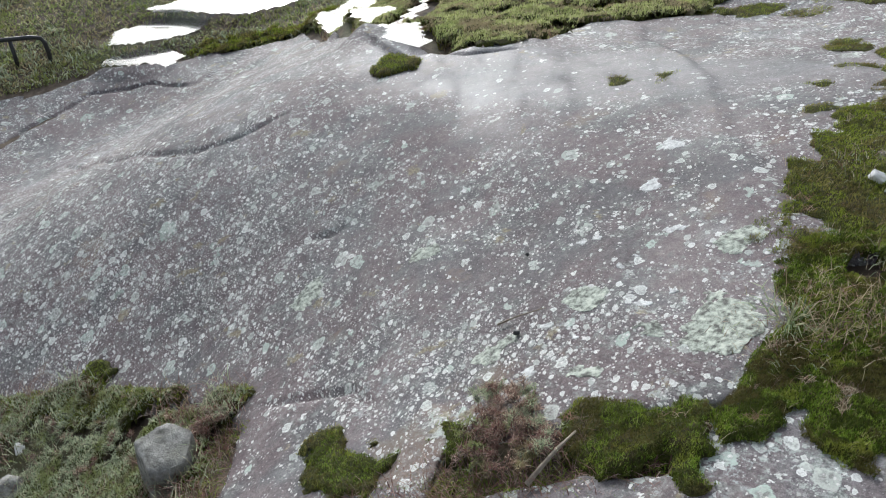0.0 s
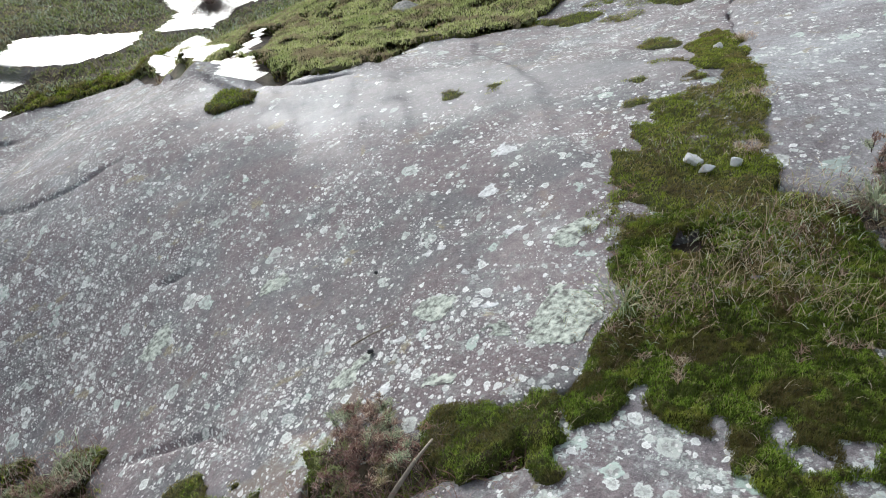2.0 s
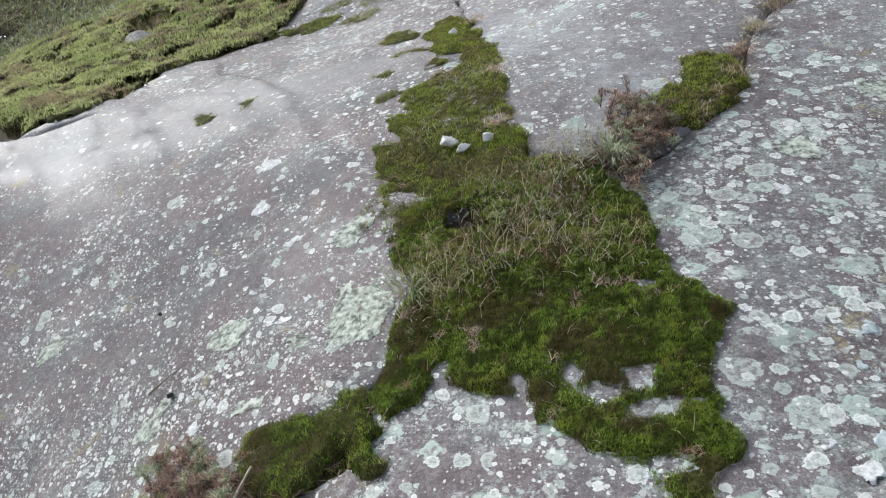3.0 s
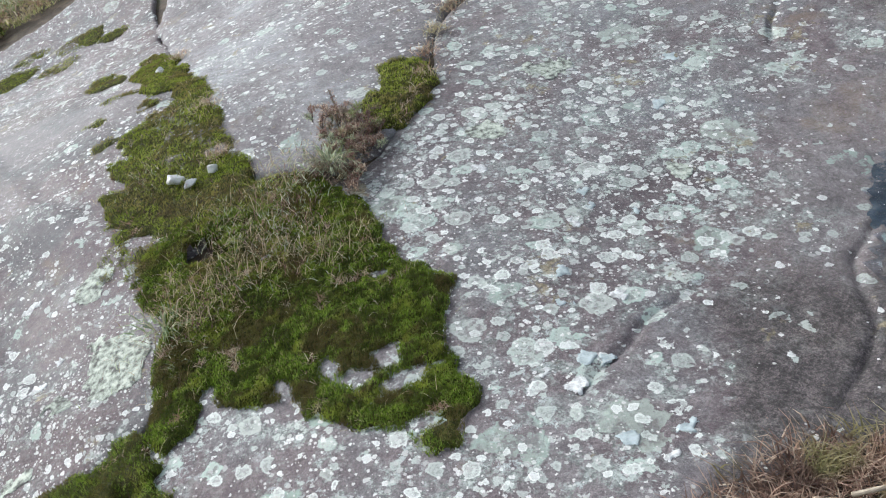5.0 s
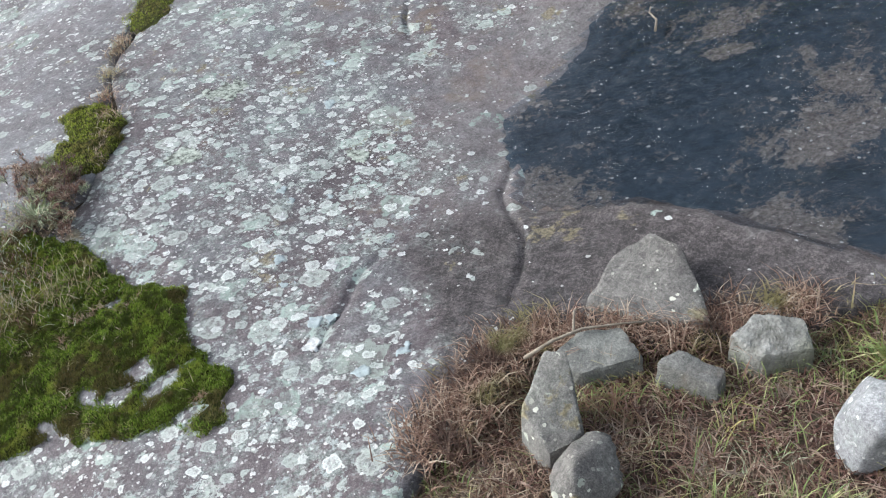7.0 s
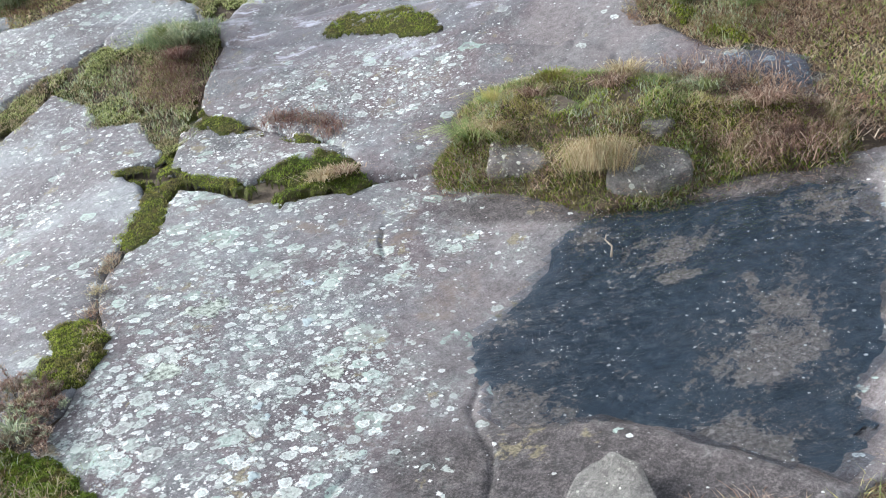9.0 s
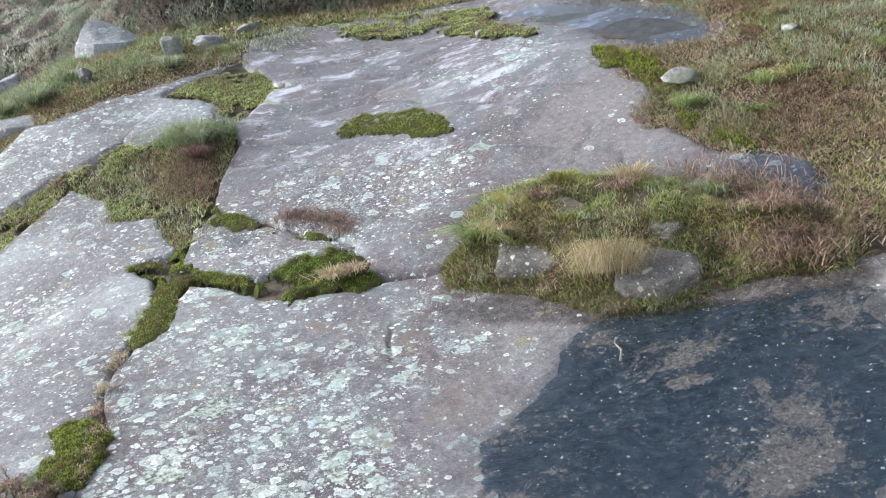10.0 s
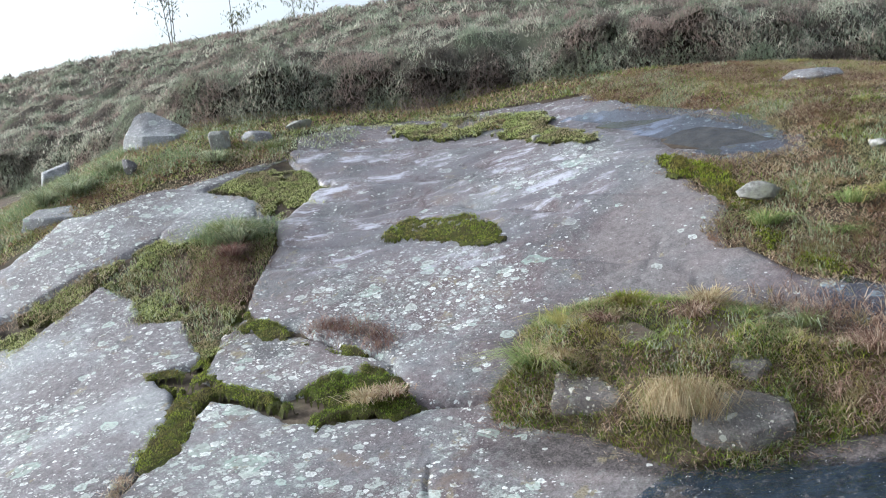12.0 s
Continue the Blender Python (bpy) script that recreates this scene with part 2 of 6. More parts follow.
    c = g.mix(g.math("MULTIPLY", g.math("MULTIPLY", film_under, g.math("MINIMUM", room, 1.0)), haze), c, g.ramp(grain, [(0.4, (0.13, 0.145, 0.135)), (0.6, (0.36, 0.39, 0.365))]))
    frill = g.math("MULTIPLY", g.step(g.noise(26, 8, 0.82), 0.53, 0.58), g.step(g.noise(5.5, 5, 0.65, pos=g.warp(7, 0.08)), 0.44, 0.54))
    c = g.mix(g.math("MULTIPLY", g.math("MULTIPLY", frill, g.math("MINIMUM", room, 1.0)), frilled), c, g.mix(g.step(patch, 0.42, 0.58), (0.52, 0.57, 0.52), (0.45, 0.5, 0.49)))
    relief = g.math("MULTIPLY", mid, 0.5)
    for k, (scale, radius, share, one, two, amount, hollow) in enumerate(LICHENS):
        much = g.math("MULTIPLY", room, share * (broad if k < 3 else small))
        m, edge, pick = g.rosettes(scale, radius, much, 3.7 * k + 0.9, flat=flat)
        hue = g.mix(g.step(pick, 0.3, 0.7), one, two)
        if hollow:                               # a bright frilled rim round a duller, broken middle
            hue = g.mix(g.math("MULTIPLY", g.step(edge, 0.1, 0.35), 0.7 * hollow), hue, tuple(0.72 * a for a in two))
            pits = g.math("MULTIPLY", g.step(edge, 0.12, 0.4), g.step(g.noise(scale * 7, 3, 0.7), 0.55, 0.45))
            m = g.math("MULTIPLY", m, g.math("SUBTRACT", 1.0, g.math("MULTIPLY", pits, 0.9 * hollow)))
        hue = g.mix(g.math("MULTIPLY", g.step(fine, 0.52, 0.66), 0.4), hue, tuple(0.5 * a for a in two))
        m = g.math("MULTIPLY", m, g.math("MULTIPLY_ADD", pick, -0.3 * amount, amount))
        c = g.mix(m, c, hue)
        relief = g.math("ADD", relief, g.math("MULTIPLY", m, 0.22))
    ochre = g.noise(4.4, 5, 0.7, pos=g.warp(9, 0.06))
    c = g.mix(g.math("MULTIPLY", g.step(ochre, 0.62, 0.67), 0.75), c, g.ramp(grain, [(0.4, (0.12, 0.1, 0.055)), (0.62, (0.32, 0.27, 0.17))]))
    if tint:
        wash = g.t.nodes.new("ShaderNodeMix")
        wash.data_type, wash.blend_type = "RGBA", "MULTIPLY"
        wash.inputs[0].default_value = 1.0
        g.t.links.new(c, wash.inputs[6])
        wash.inputs[7].default_value = (*tint, 1)
        c = wash.outputs[2]
    g.color(c)
    film = g.noise(1.5, 4, 0.6, pos=g.warp(2.0, 0.5))
    gloss = g.math("MULTIPLY", g.step(film, 0.5 - 0.1 * wet, 0.64), 0.1 + 0.1 * wet)
    if sheet_wet:
        soak = g.math("MULTIPLY", g.oval(*sheet_wet), g.step(g.noise(4.5, 5, 0.65, pos=g.warp(1.5, 0.4)), 0.36, 0.5))
        g.film(g.math("MULTIPLY", soak, sheen), 0.3 if sheen > 0.5 else 0.4)
        if sheen > 0.5:                          # bands where water seeps across the slope; damp ones dark, pale ones painted sky sheen
            flow = g.t.nodes.new("ShaderNodeMapping")
            flow.vector_type = "TEXTURE"
            flow.inputs["Rotation"].default_value = (0, 0, radians(-36))
            flow.inputs["Scale"].default_value = (1.2, 0.2, 1)
            g.t.links.new(g.warp(1.3, 0.35), flow.inputs[0])
            seep_sheen = g.noise(1.6, 6, 0.68, pos=flow.outputs[0])
            c = g.mix(g.math("MULTIPLY", soak, g.math("MULTIPLY", g.step(seep_sheen, 0.52, 0.4), 0.6)), c, (0.11, 0.1, 0.12))
            # pale lavender stands in for the sky's reflection on the wet rock
            c = g.mix(g.math("MULTIPLY", soak, g.math("MULTIPLY", g.step(seep_sheen, 0.5, 0.61), g.step(patch, 0.42, 0.58))), c, (0.46, 0.46, 0.53))
        g.color(c)
    g.rough(g.math("SUBTRACT", 0.78, gloss))
    return g.bump(g.math("ADD", relief, g.math("ADD", g.math("MULTIPLY", fine, 0.3), g.math("MULTIPLY", grain, 0.4))), 0.8, 0.008)


def simple(name, stops, scale, rough=0.9, bump=0.5, dist=0.01, local=False, spec=0.3, second=None):
    g = Mat(name, rough, spec, local)
    n = g.noise(scale, 5, 0.65)
    c = g.ramp(n, stops)
    if second:
        c = g.mix(g.math("MULTIPLY", g.step(g.noise(second[0], 4, 0.6), 0.48, 0.66), second[2]), c, second[1])
    g.color(c)
    return g.bump(g.math("ADD", n, g.math("MULTIPLY", g.noise(scale * 6, 2), 0.4)), bump, dist)


def blades_mat(name, stops, patchy=None, rough=0.75, thin=0.4):
    g = Mat(name, rough, 0.2)
    c = g.ramp(g.island(), stops)
    if patchy:
        for scale, lo, hi, col, amount in patchy:
            c = g.mix(g.math("MULTIPLY", g.step(g.noise(scale, 3, 0.6), lo, hi), amount), c, col)
    g.color(c)
    back = g.node("ShaderNodeBsdfTranslucent", Color=c)
    both = g.t.nodes.new("ShaderNodeMixShader")
    both.inputs[0].default_value = thin
    g.t.links.new(g.b.outputs[0], both.inputs[1])
    g.t.links.new(back.outputs[0], both.inputs[2])
    g.t.links.new(both.outputs[0], g.t.nodes["Material Output"].inputs["Surface"])
    return g.m


# The bare oval is also greyed paler for sky glare off the wet slab.
ROCK = granite("lichened granite", 0.54, 0.76, 0.95, 0.35, 0.1, [(-2.4, 4.15, 1.7, 0.5, -4)], None, (-2.4, 4.15, 1.9, 0.6, -4), 0.2, ((0.1, 0.1, 0.105), (0.2, 0.2, 0.21), (0.36, 0.36, 0.37)), broad=0.55, rich=[(-4.6, 2.1, 2.2, 0.9, 8), (-1.1, 1.85, 0.9, 0.35, 12)], small=0.95, frilled=0.45)
ROCK_PALE = granite("pale granite", 1.1, 0.75, 0.4, 0.15, 0.7, small=0.7)
ROCK_WET = granite("damp pale granite", 0.66, 0.22, 1.0, 0.6, 0.12, [(4.45, 3.4, 0.8, 0.55, 35)], None, (4.1, 5.7, 2.1, 1.3, -45), rich=[(3.0, 4.4, 0.8, 0.7, -45), (4.7, 4.9, 0.5, 0.35, -45)], small=1.1, frilled=0.8, haze=0.7, tint=(0.97, 0.99, 1.0))
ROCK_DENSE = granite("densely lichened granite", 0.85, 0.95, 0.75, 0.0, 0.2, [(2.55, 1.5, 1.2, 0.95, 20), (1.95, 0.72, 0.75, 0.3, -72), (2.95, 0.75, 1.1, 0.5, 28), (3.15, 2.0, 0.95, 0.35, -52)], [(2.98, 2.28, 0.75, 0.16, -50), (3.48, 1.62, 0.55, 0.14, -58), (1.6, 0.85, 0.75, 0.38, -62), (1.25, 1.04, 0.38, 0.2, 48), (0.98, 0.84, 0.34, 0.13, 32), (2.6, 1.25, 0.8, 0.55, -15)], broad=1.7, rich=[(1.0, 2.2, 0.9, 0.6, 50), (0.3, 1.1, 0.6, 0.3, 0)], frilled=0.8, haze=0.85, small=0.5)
SOIL = simple("peaty soil", [(0.3, (0.03, 0.022, 0.017)), (0.5, (0.085, 0.064, 0.047)), (0.75, (0.18, 0.14, 0.1))], 9, second=(1.3, (0.1, 0.11, 0.05), 0.7), dist=0.03)
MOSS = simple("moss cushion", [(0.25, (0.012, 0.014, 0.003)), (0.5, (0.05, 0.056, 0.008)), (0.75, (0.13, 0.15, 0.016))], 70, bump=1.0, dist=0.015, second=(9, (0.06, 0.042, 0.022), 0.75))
MOSS_HAIR = blades_mat("moss shoots", [(0.0, (0.12, 0.155, 0.014)), (0.45, (0.27, 0.34, 0.035)), (0.85, (0.41, 0.47, 0.07)), (1.0, (0.48, 0.4, 0.2))], [(2.4, 0.5, 0.6, (0.22, 0.3, 0.02), 0.6), (19, 0.46, 0.62, (0.07, 0.065, 0.015), 0.75), (6, 0.49, 0.58, (0.17, 0.125, 0.055), 0.8), (12, 0.54, 0.64, (0.4, 0.38, 0.09), 0.5)], thin=0.3)
MOSS_DARK = blades_mat("dark moss shoots", [(0.0, (0.072, 0.122, 0.011)), (0.5, (0.175, 0.272, 0.027)), (0.88, (0.33, 0.43, 0.06)), (1.0, (0.45, 0.38, 0.2))], [(3.0, 0.48, 0.62, (0.19, 0.26, 0.03), 0.6), (21, 0.42, 0.6, (0.035, 0.042, 0.009), 0.75), (7, 0.52, 0.6, (0.12, 0.09, 0.035), 0.8), (11, 0.55, 0.66, (0.34, 0.37, 0.055), 0.5)], thin=0.3)
MOSS_FADED = blades_mat("faded yellow-green moss", [(0.0, (0.31, 0.35, 0.12)), (0.45, (0.5, 0.54, 0.22)), (0.8, (0.62, 0.64, 0.32)), (1.0, (0.6, 0.52, 0.38))], [(2.4, 0.5, 0.62, (0.33, 0.4, 0.14), 0.6), (9, 0.5, 0.64, (0.19, 0.17, 0.09), 0.6), (4, 0.5, 0.6, (0.34, 0.26, 0.18), 0.8)], thin=0.4)
TURF = blades_mat("mixed turf", [(0.0, (0.18, 0.24, 0.07)), (0.35, (0.3, 0.38, 0.11)), (0.6, (0.42, 0.44, 0.18)), (0.8, (0.56, 0.5, 0.3)), (1.0, (0.36, 0.25, 0.17))], [(0.9, 0.5, 0.62, (0.36, 0.27, 0.15), 0.6), (1.7, 0.52, 0.62, (0.24, 0.31, 0.05), 0.7), (6, 0.55, 0.7, (0.09, 0.1, 0.035), 0.6)])
HEATHERY = blades_mat("grey-green heather", [(0.0, (0.2, 0.23, 0.14)), (0.5, (0.4, 0.46, 0.3)), (0.85, (0.56, 0.6, 0.42)), (1.0, (0.56, 0.48, 0.36))], [(5, 0.5, 0.6, (0.2, 0.23, 0.05), 0.7), (8, 0.55, 0.65, (0.12, 0.085, 0.06), 0.8)])
GREEN = blades_mat("green grass", [(0.0, (0.16, 0.22, 0.08)), (0.5, (0.31, 0.4, 0.15)), (0.8, (0.44, 0.49, 0.22)), (1.0, (0.64, 0.55, 0.33))], [(2.6, 0.52, 0.62, (0.56, 0.47, 0.18), 0.7), (7, 0.54, 0.64, (0.12, 0.16, 0.05), 0.6)])
SEDGE = blades_mat("blue-green sedge", [(0.0, (0.15, 0.21, 0.1)), (0.5, (0.29, 0.37, 0.2)), (0.85, (0.42, 0.48, 0.28)), (1.0, (0.5, 0.43, 0.28))])
STRAW = blades_mat("dry straw grass", [(0.0, (0.26, 0.18, 0.09)), (0.4, (0.46, 0.36, 0.22)), (0.75, (0.65, 0.56, 0.38)), (1.0, (0.24, 0.24, 0.09))])
BRACKEN = blades_mat("dead bracken and grass", [(0.0, (0.19, 0.11, 0.075)), (0.35, (0.46, 0.33, 0.24)), (0.65, (0.6, 0.48, 0.36)), (0.85, (0.72, 0.63, 0.48)), (1.0, (0.27, 0.31, 0.12))], [(1.2, 0.52, 0.6, (0.36, 0.35, 0.17), 0.6), (3.1, 0.51, 0.6, (0.3, 0.17, 0.115), 0.75), (7, 0.55, 0.64, (0.1, 0.07, 0.05), 0.7)])
LITTER = blades_mat("red-brown bracken litter", [(0.0, (0.1, 0.06, 0.045)), (0.4, (0.3, 0.19, 0.145)), (0.75, (0.47, 0.34, 0.26)), (1.0, (0.66, 0.56, 0.44))], [(5, 0.54, 0.62, (0.09, 0.055, 0.045), 0.75), (3.1, 0.56, 0.64, (0.26, 0.27, 0.1), 0.6)])
DEAD = blades_mat("dead heather twigs", [(0.0, (0.12, 0.06, 0.05)), (0.5, (0.3, 0.17, 0.14)), (0.85, (0.46, 0.34, 0.29)), (1.0, (0.16, 0.18, 0.07))], [(16, 0.5, 0.6, (0.1, 0.06, 0.05), 0.7), (9, 0.55, 0.63, (0.36, 0.3, 0.25), 0.7)])
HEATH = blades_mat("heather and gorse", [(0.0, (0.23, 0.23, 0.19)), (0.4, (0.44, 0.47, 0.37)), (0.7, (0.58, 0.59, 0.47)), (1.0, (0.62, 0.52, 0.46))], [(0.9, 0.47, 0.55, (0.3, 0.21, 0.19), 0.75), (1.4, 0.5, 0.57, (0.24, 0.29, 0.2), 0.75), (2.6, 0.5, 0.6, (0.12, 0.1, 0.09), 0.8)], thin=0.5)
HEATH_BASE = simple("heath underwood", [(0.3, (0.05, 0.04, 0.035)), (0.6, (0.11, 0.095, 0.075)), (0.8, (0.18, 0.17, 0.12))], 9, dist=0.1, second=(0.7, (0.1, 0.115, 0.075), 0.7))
STONE = granite("lichened field stone", 0.95, 0.3, 0.1, 0.0, 0.5, flat=False, tint=(1.0, 1.0, 0.88))
STONE_DARK = granite("dark damp stone", 0.8, 0.8, 0.15, 0.2, 0.4, flat=False, tint=(1.0, 0.97, 0.88))
STONE_PALE = simple("pale boulder stone", [(0.32, (0.12, 0.115, 0.1)), (0.5, (0.26, 0.255, 0.235)), (0.66, (0.44, 0.43, 0.4))], 24, local=True, second=(6, (0.13, 0.135, 0.08), 0.65), dist=0.015, bump=0.8)
QUARTZ = simple("white quartz", [(0.3, (0.55, 0.55, 0.54)), (0.7, (0.8, 0.8, 0.79))], 40, local=True, bump=0.3)
STONE_FAR = granite("bleached boulder stone", 1.15, 0.7, 0.1, 0.0, 0.8, flat=False)
IRON = simple("dark painted steel", [(0.3, (0.012, 0.012, 0.014)), (0.7, (0.03, 0.03, 0.032))], 30, rough=0.45, bump=0.1, spec=0.5, local=True)
BARK = simple("grey bark", [(0.3, (0.06, 0.05, 0.045)), (0.7, (0.16, 0.14, 0.12))], 20, local=True)
LEAF = blades_mat("sapling leaves", [(0.0, (0.08, 0.1, 0.06)), (1.0, (0.2, 0.2, 0.12))], thin=0.5)
TWIG = simple("weathered twig", [(0.3, (0.2, 0.16, 0.12)), (0.7, (0.4, 0.35, 0.28))], 40, local=True)
CRUST = simple("pale green lichen", [(0.38, (0.1, 0.1, 0.09)), (0.5, (0.33, 0.36, 0.31)), (0.62, (0.55, 0.58, 0.51))], 42, bump=0.8, dist=0.004)
CRUST_BLUE = simple("blue-grey lichen", [(0.35, (0.26, 0.3, 0.31)), (0.6, (0.46, 0.52, 0.53))], 45, bump=0.5, dist=0.003)
CRUST_WHITE = simple("white lichen", [(0.35, (0.3, 0.3, 0.3)), (0.6, (0.68, 0.69, 0.68))], 60, bump=0.6, dist=0.003)


def water(name, tint, rough=0.06, ripple=0.25, swell=0.03):
    """A skin of clear water: it lets the bed show, tinted, and mirrors the sky."""
    m = bpy.data.materials.new(name)
    m.use_nodes = True
    t = m.node_tree
    t.nodes.remove(t.nodes["Principled BSDF"])
    see, gloss, mixer, fres = (t.nodes.new("ShaderNode" + k) for k in ("BsdfTransparent", "BsdfGlossy", "MixShader", "Fresnel"))
    see.inputs[0].default_value = (*tint, 1)
    gloss.inputs["Roughness"].default_value = rough
    fres.inputs["IOR"].default_value = 1.45
    pos, n, b = t.nodes.new("ShaderNodeNewGeometry"), t.nodes.new("ShaderNodeTexNoise"), t.nodes.new("ShaderNodeBump")
    stretch = t.nodes.new("ShaderNodeMapping")
    stretch.vector_type = "TEXTURE"
    stretch.inputs["Rotation"].default_value = (0, 0, radians(-35))
    stretch.inputs["Scale"].default_value = (4.0, 1, 1)
    t.links.new(pos.outputs["Position"], stretch.inputs[0])
    t.links.new(stretch.outputs[0], n.inputs["Vector"])
    n.inputs["Scale"].default_value = 9
    n.inputs["Detail"].default_value = 5
    b.inputs["Strength"].default_value = ripple
    b.inputs["Distance"].default_value = swell
    t.links.new(n.outputs["Fac"], b.inputs["Height"])
    t.links.new(b.outputs[0], gloss.inputs["Normal"])
    t.links.new(b.outputs[0], fres.inputs["Normal"])
    t.links.new(fres.outputs[0], mixer.inputs[0])
    t.links.new(see.outputs[0], mixer.inputs[1])
    t.links.new(gloss.outputs[0], mixer.inputs[2])
    t.links.new(mixer.outputs[0], t.nodes["Material Output"].inputs["Surface"])
    return m


WATER = water("pool water", (0.72, 0.78, 0.86), 0.06, 1.0, 0.6)
WATER_STILL = water("still rainwater", (0.72, 0.76, 0.82), 0.08, 0.5, 0.02)
# The blue tint adds sky colour that the film itself mirrors too weakly.
WATER_THIN = water("film of rainwater", (0.66, 0.76, 0.9), 0.4, 0.3, 0.012)


def pool_bed():
    """Black silt on the rock, tinted blue for the sky mirrored above it, with worn brown shoals and pale flecks of
    litter.
    """
    g = Mat("black pool bed with sky tint", 0.6, 0.4)
    n = g.noise(3.2, 7, 0.75, pos=g.warp(2.5, 0.2))
    # the blue in the silt paints in reflected sky
    c = g.ramp(g.noise(20, 5, 0.7), [(0.35, (0.018, 0.03, 0.045)), (0.58, (0.048, 0.068, 0.09)), (0.75, (0.13, 0.14, 0.15))])
    shoal = g.ramp(g.noise(60, 4, 0.75), [(0.35, (0.1, 0.083, 0.074)), (0.52, (0.22, 0.185, 0.165)), (0.68, (0.4, 0.35, 0.31))])
    bank = None
    for spot in ((3.0, 1.15, 0.3, 0.13, 30), (2.7, 0.85, 0.36, 0.2, 30), (2.28, 0.82, 0.32, 0.22, 40), (2.9, 1.7, 0.3, 0.12, -35), (3.5, 1.15, 0.14, 0.3, 20), (2.79, 1.5, 0.12, 0.05, -35), (1.95, 0.95, 0.6, 0.07, -72), (1.75, 1.45, 0.16, 0.2, 20)):
        here = g.oval(*spot)
        bank = here if bank is None else g.math("MAXIMUM", bank, here)
    level = g.math("MULTIPLY_ADD", bank, 0.11, n)
    c = g.mix(g.step(level, 0.6, 0.64), c, shoal)
    c = g.mix(g.math("MULTIPLY", g.step(level, 0.5, 0.6), g.step(g.noise(45, 5, 0.75), 0.52, 0.58)), c, shoal)
    m, _, _ = g.rosettes(22, 0.34, 0.3, 2.0, lobes=0.9)
    c = g.mix(g.math("MULTIPLY", m, g.step(n, 0.48, 0.6)), c, (0.42, 0.37, 0.33))
    m, _, _ = g.rosettes(17, 0.14, 0.3, 5.0, lobes=0.3)
    c = g.mix(m, c, (0.7, 0.68, 0.64))
    g.color(c)
    return g.bump(n, 0.4, 0.01)


BED = pool_bed()

# ---- builders ----
def mesh_object(name, verts, quads, tris, material, parent=None, smooth=True):
    """One mesh object from arrays of corners."""
    me = bpy.data.meshes.new(name)
    verts = np.asarray(verts, np.float64).reshape(-1, 3)
    up = parent
    while up is not None:                      # corners are given in the world; a part keeps them from its parent
        verts = verts - np.array(up.location)
        up = up.parent
    quads = np.zeros((0, 4), np.int32) if quads is None else np.asarray(quads, np.int32).reshape(-1, 4)
    tris = np.zeros((0, 3), np.int32) if tris is None else np.asarray(tris, np.int32).reshape(-1, 3)
    me.vertices.add(len(verts))
    me.vertices.foreach_set("co", verts.astype(np.float32).ravel())
    loops = np.concatenate([quads.ravel(), tris.ravel()])
    starts = np.concatenate([np.arange(len(quads)) * 4, len(quads) * 4 + np.arange(len(tris)) * 3]).astype(np.int32)
    me.loops.add(len(loops))
    me.loops.foreach_set("vertex_index", loops)
    me.polygons.add(len(starts))
    me.polygons.foreach_set("loop_start", starts)
    me.update(calc_edges=True)
    me.validate()
    me.materials.append(material)
    me.polygons.foreach_set("use_smooth", np.full(len(me.polygons), smooth))
    ob = new(name, me)
    ob.parent = parent
    return ob


def sheet(name, xs, ys, height, keep, material, parent=None):
    """A surface over a grid, kept where keep > 0."""
    gx, gy = np.meshgrid(xs, ys)
    k = keep(gx, gy)
    z = height(gx, gy, k)
    idx = np.arange(gx.size).reshape(gx.shape)
    on = k > 0
    cell = on[:-1, :-1] & on[1:, :-1] & on[:-1, 1:] & on[1:, 1:]
    q = np.stack([idx[:-1, :-1][cell], idx[:-1, 1:][cell], idx[1:, 1:][cell], idx[1:, :-1][cell]], -1)
    used = np.unique(q)
    remap = np.zeros(gx.size, np.int64)
    remap[used] = np.arange(len(used))
    v = np.stack([gx.ravel()[used], gy.ravel()[used], z.ravel()[used]], -1)
    return mesh_object(name, v, remap[q], None, material, parent)


def span(poly, cell, margin):
    p = np.asarray(poly, float)
    lo, hi = p.min(0) - margin, p.max(0) + margin
    return np.arange(lo[0], hi[0], cell), np.arange(lo[1], hi[1], cell)


def blades(name, root, height, width, lean, material, parent=None, rng=None, bend=0.6, spread=None):
    """Many thin blades in one mesh: each a bent strip with a point."""
    n = len(root)
    az = rng.uniform(0, 2 * np.pi, n) if spread is None else spread
    side = np.stack([-np.sin(az), np.cos(az), np.zeros(n)], -1)
    out = np.stack([np.cos(az), np.sin(az), np.zeros(n)], -1)
    h, w = np.asarray(height)[:, None] * np.ones((n, 1)), np.asarray(width)[:, None] * np.ones((n, 1))
    ln = np.asarray(lean)[:, None] * np.ones((n, 1))
    up = np.array([0, 0, 1.0])
    turn = rng.uniform(-0.7, 0.7, (n, 1))
    side = side + turn * out
    mid = root + h * 0.55 * up + out * h * ln * 0.35
    tip = root + h * (1 - 0.35 * bend * np.minimum(ln, 1.5)) * up + out * h * ln
    v = np.stack([root - side * w, root + side * w, mid - side * w * 0.7, mid + side * w * 0.7, tip], 1)
    i = np.arange(n)[:, None] * 5
    return mesh_object(name, v.reshape(-1, 3), i + [0, 1, 3, 2], i + [2, 3, 4], material, parent, smooth=False)


def scatter(poly, count, rng, margin=0.0):
    """Random places inside an outline, count to the square metre."""
    p = np.asarray(poly, float)
    lo, hi = p.min(0) - margin, p.max(0) + margin
    n = int(np.prod(hi - lo) * count)
    x, y = rng.uniform(lo[0], hi[0], n), rng.uniform(lo[1], hi[1], n)
    d = inside(poly, x, y) + fbm(x, y, 0.12, 2, 5) * 0.03
    on = d > -margin
    return x[on], y[on], d[on]


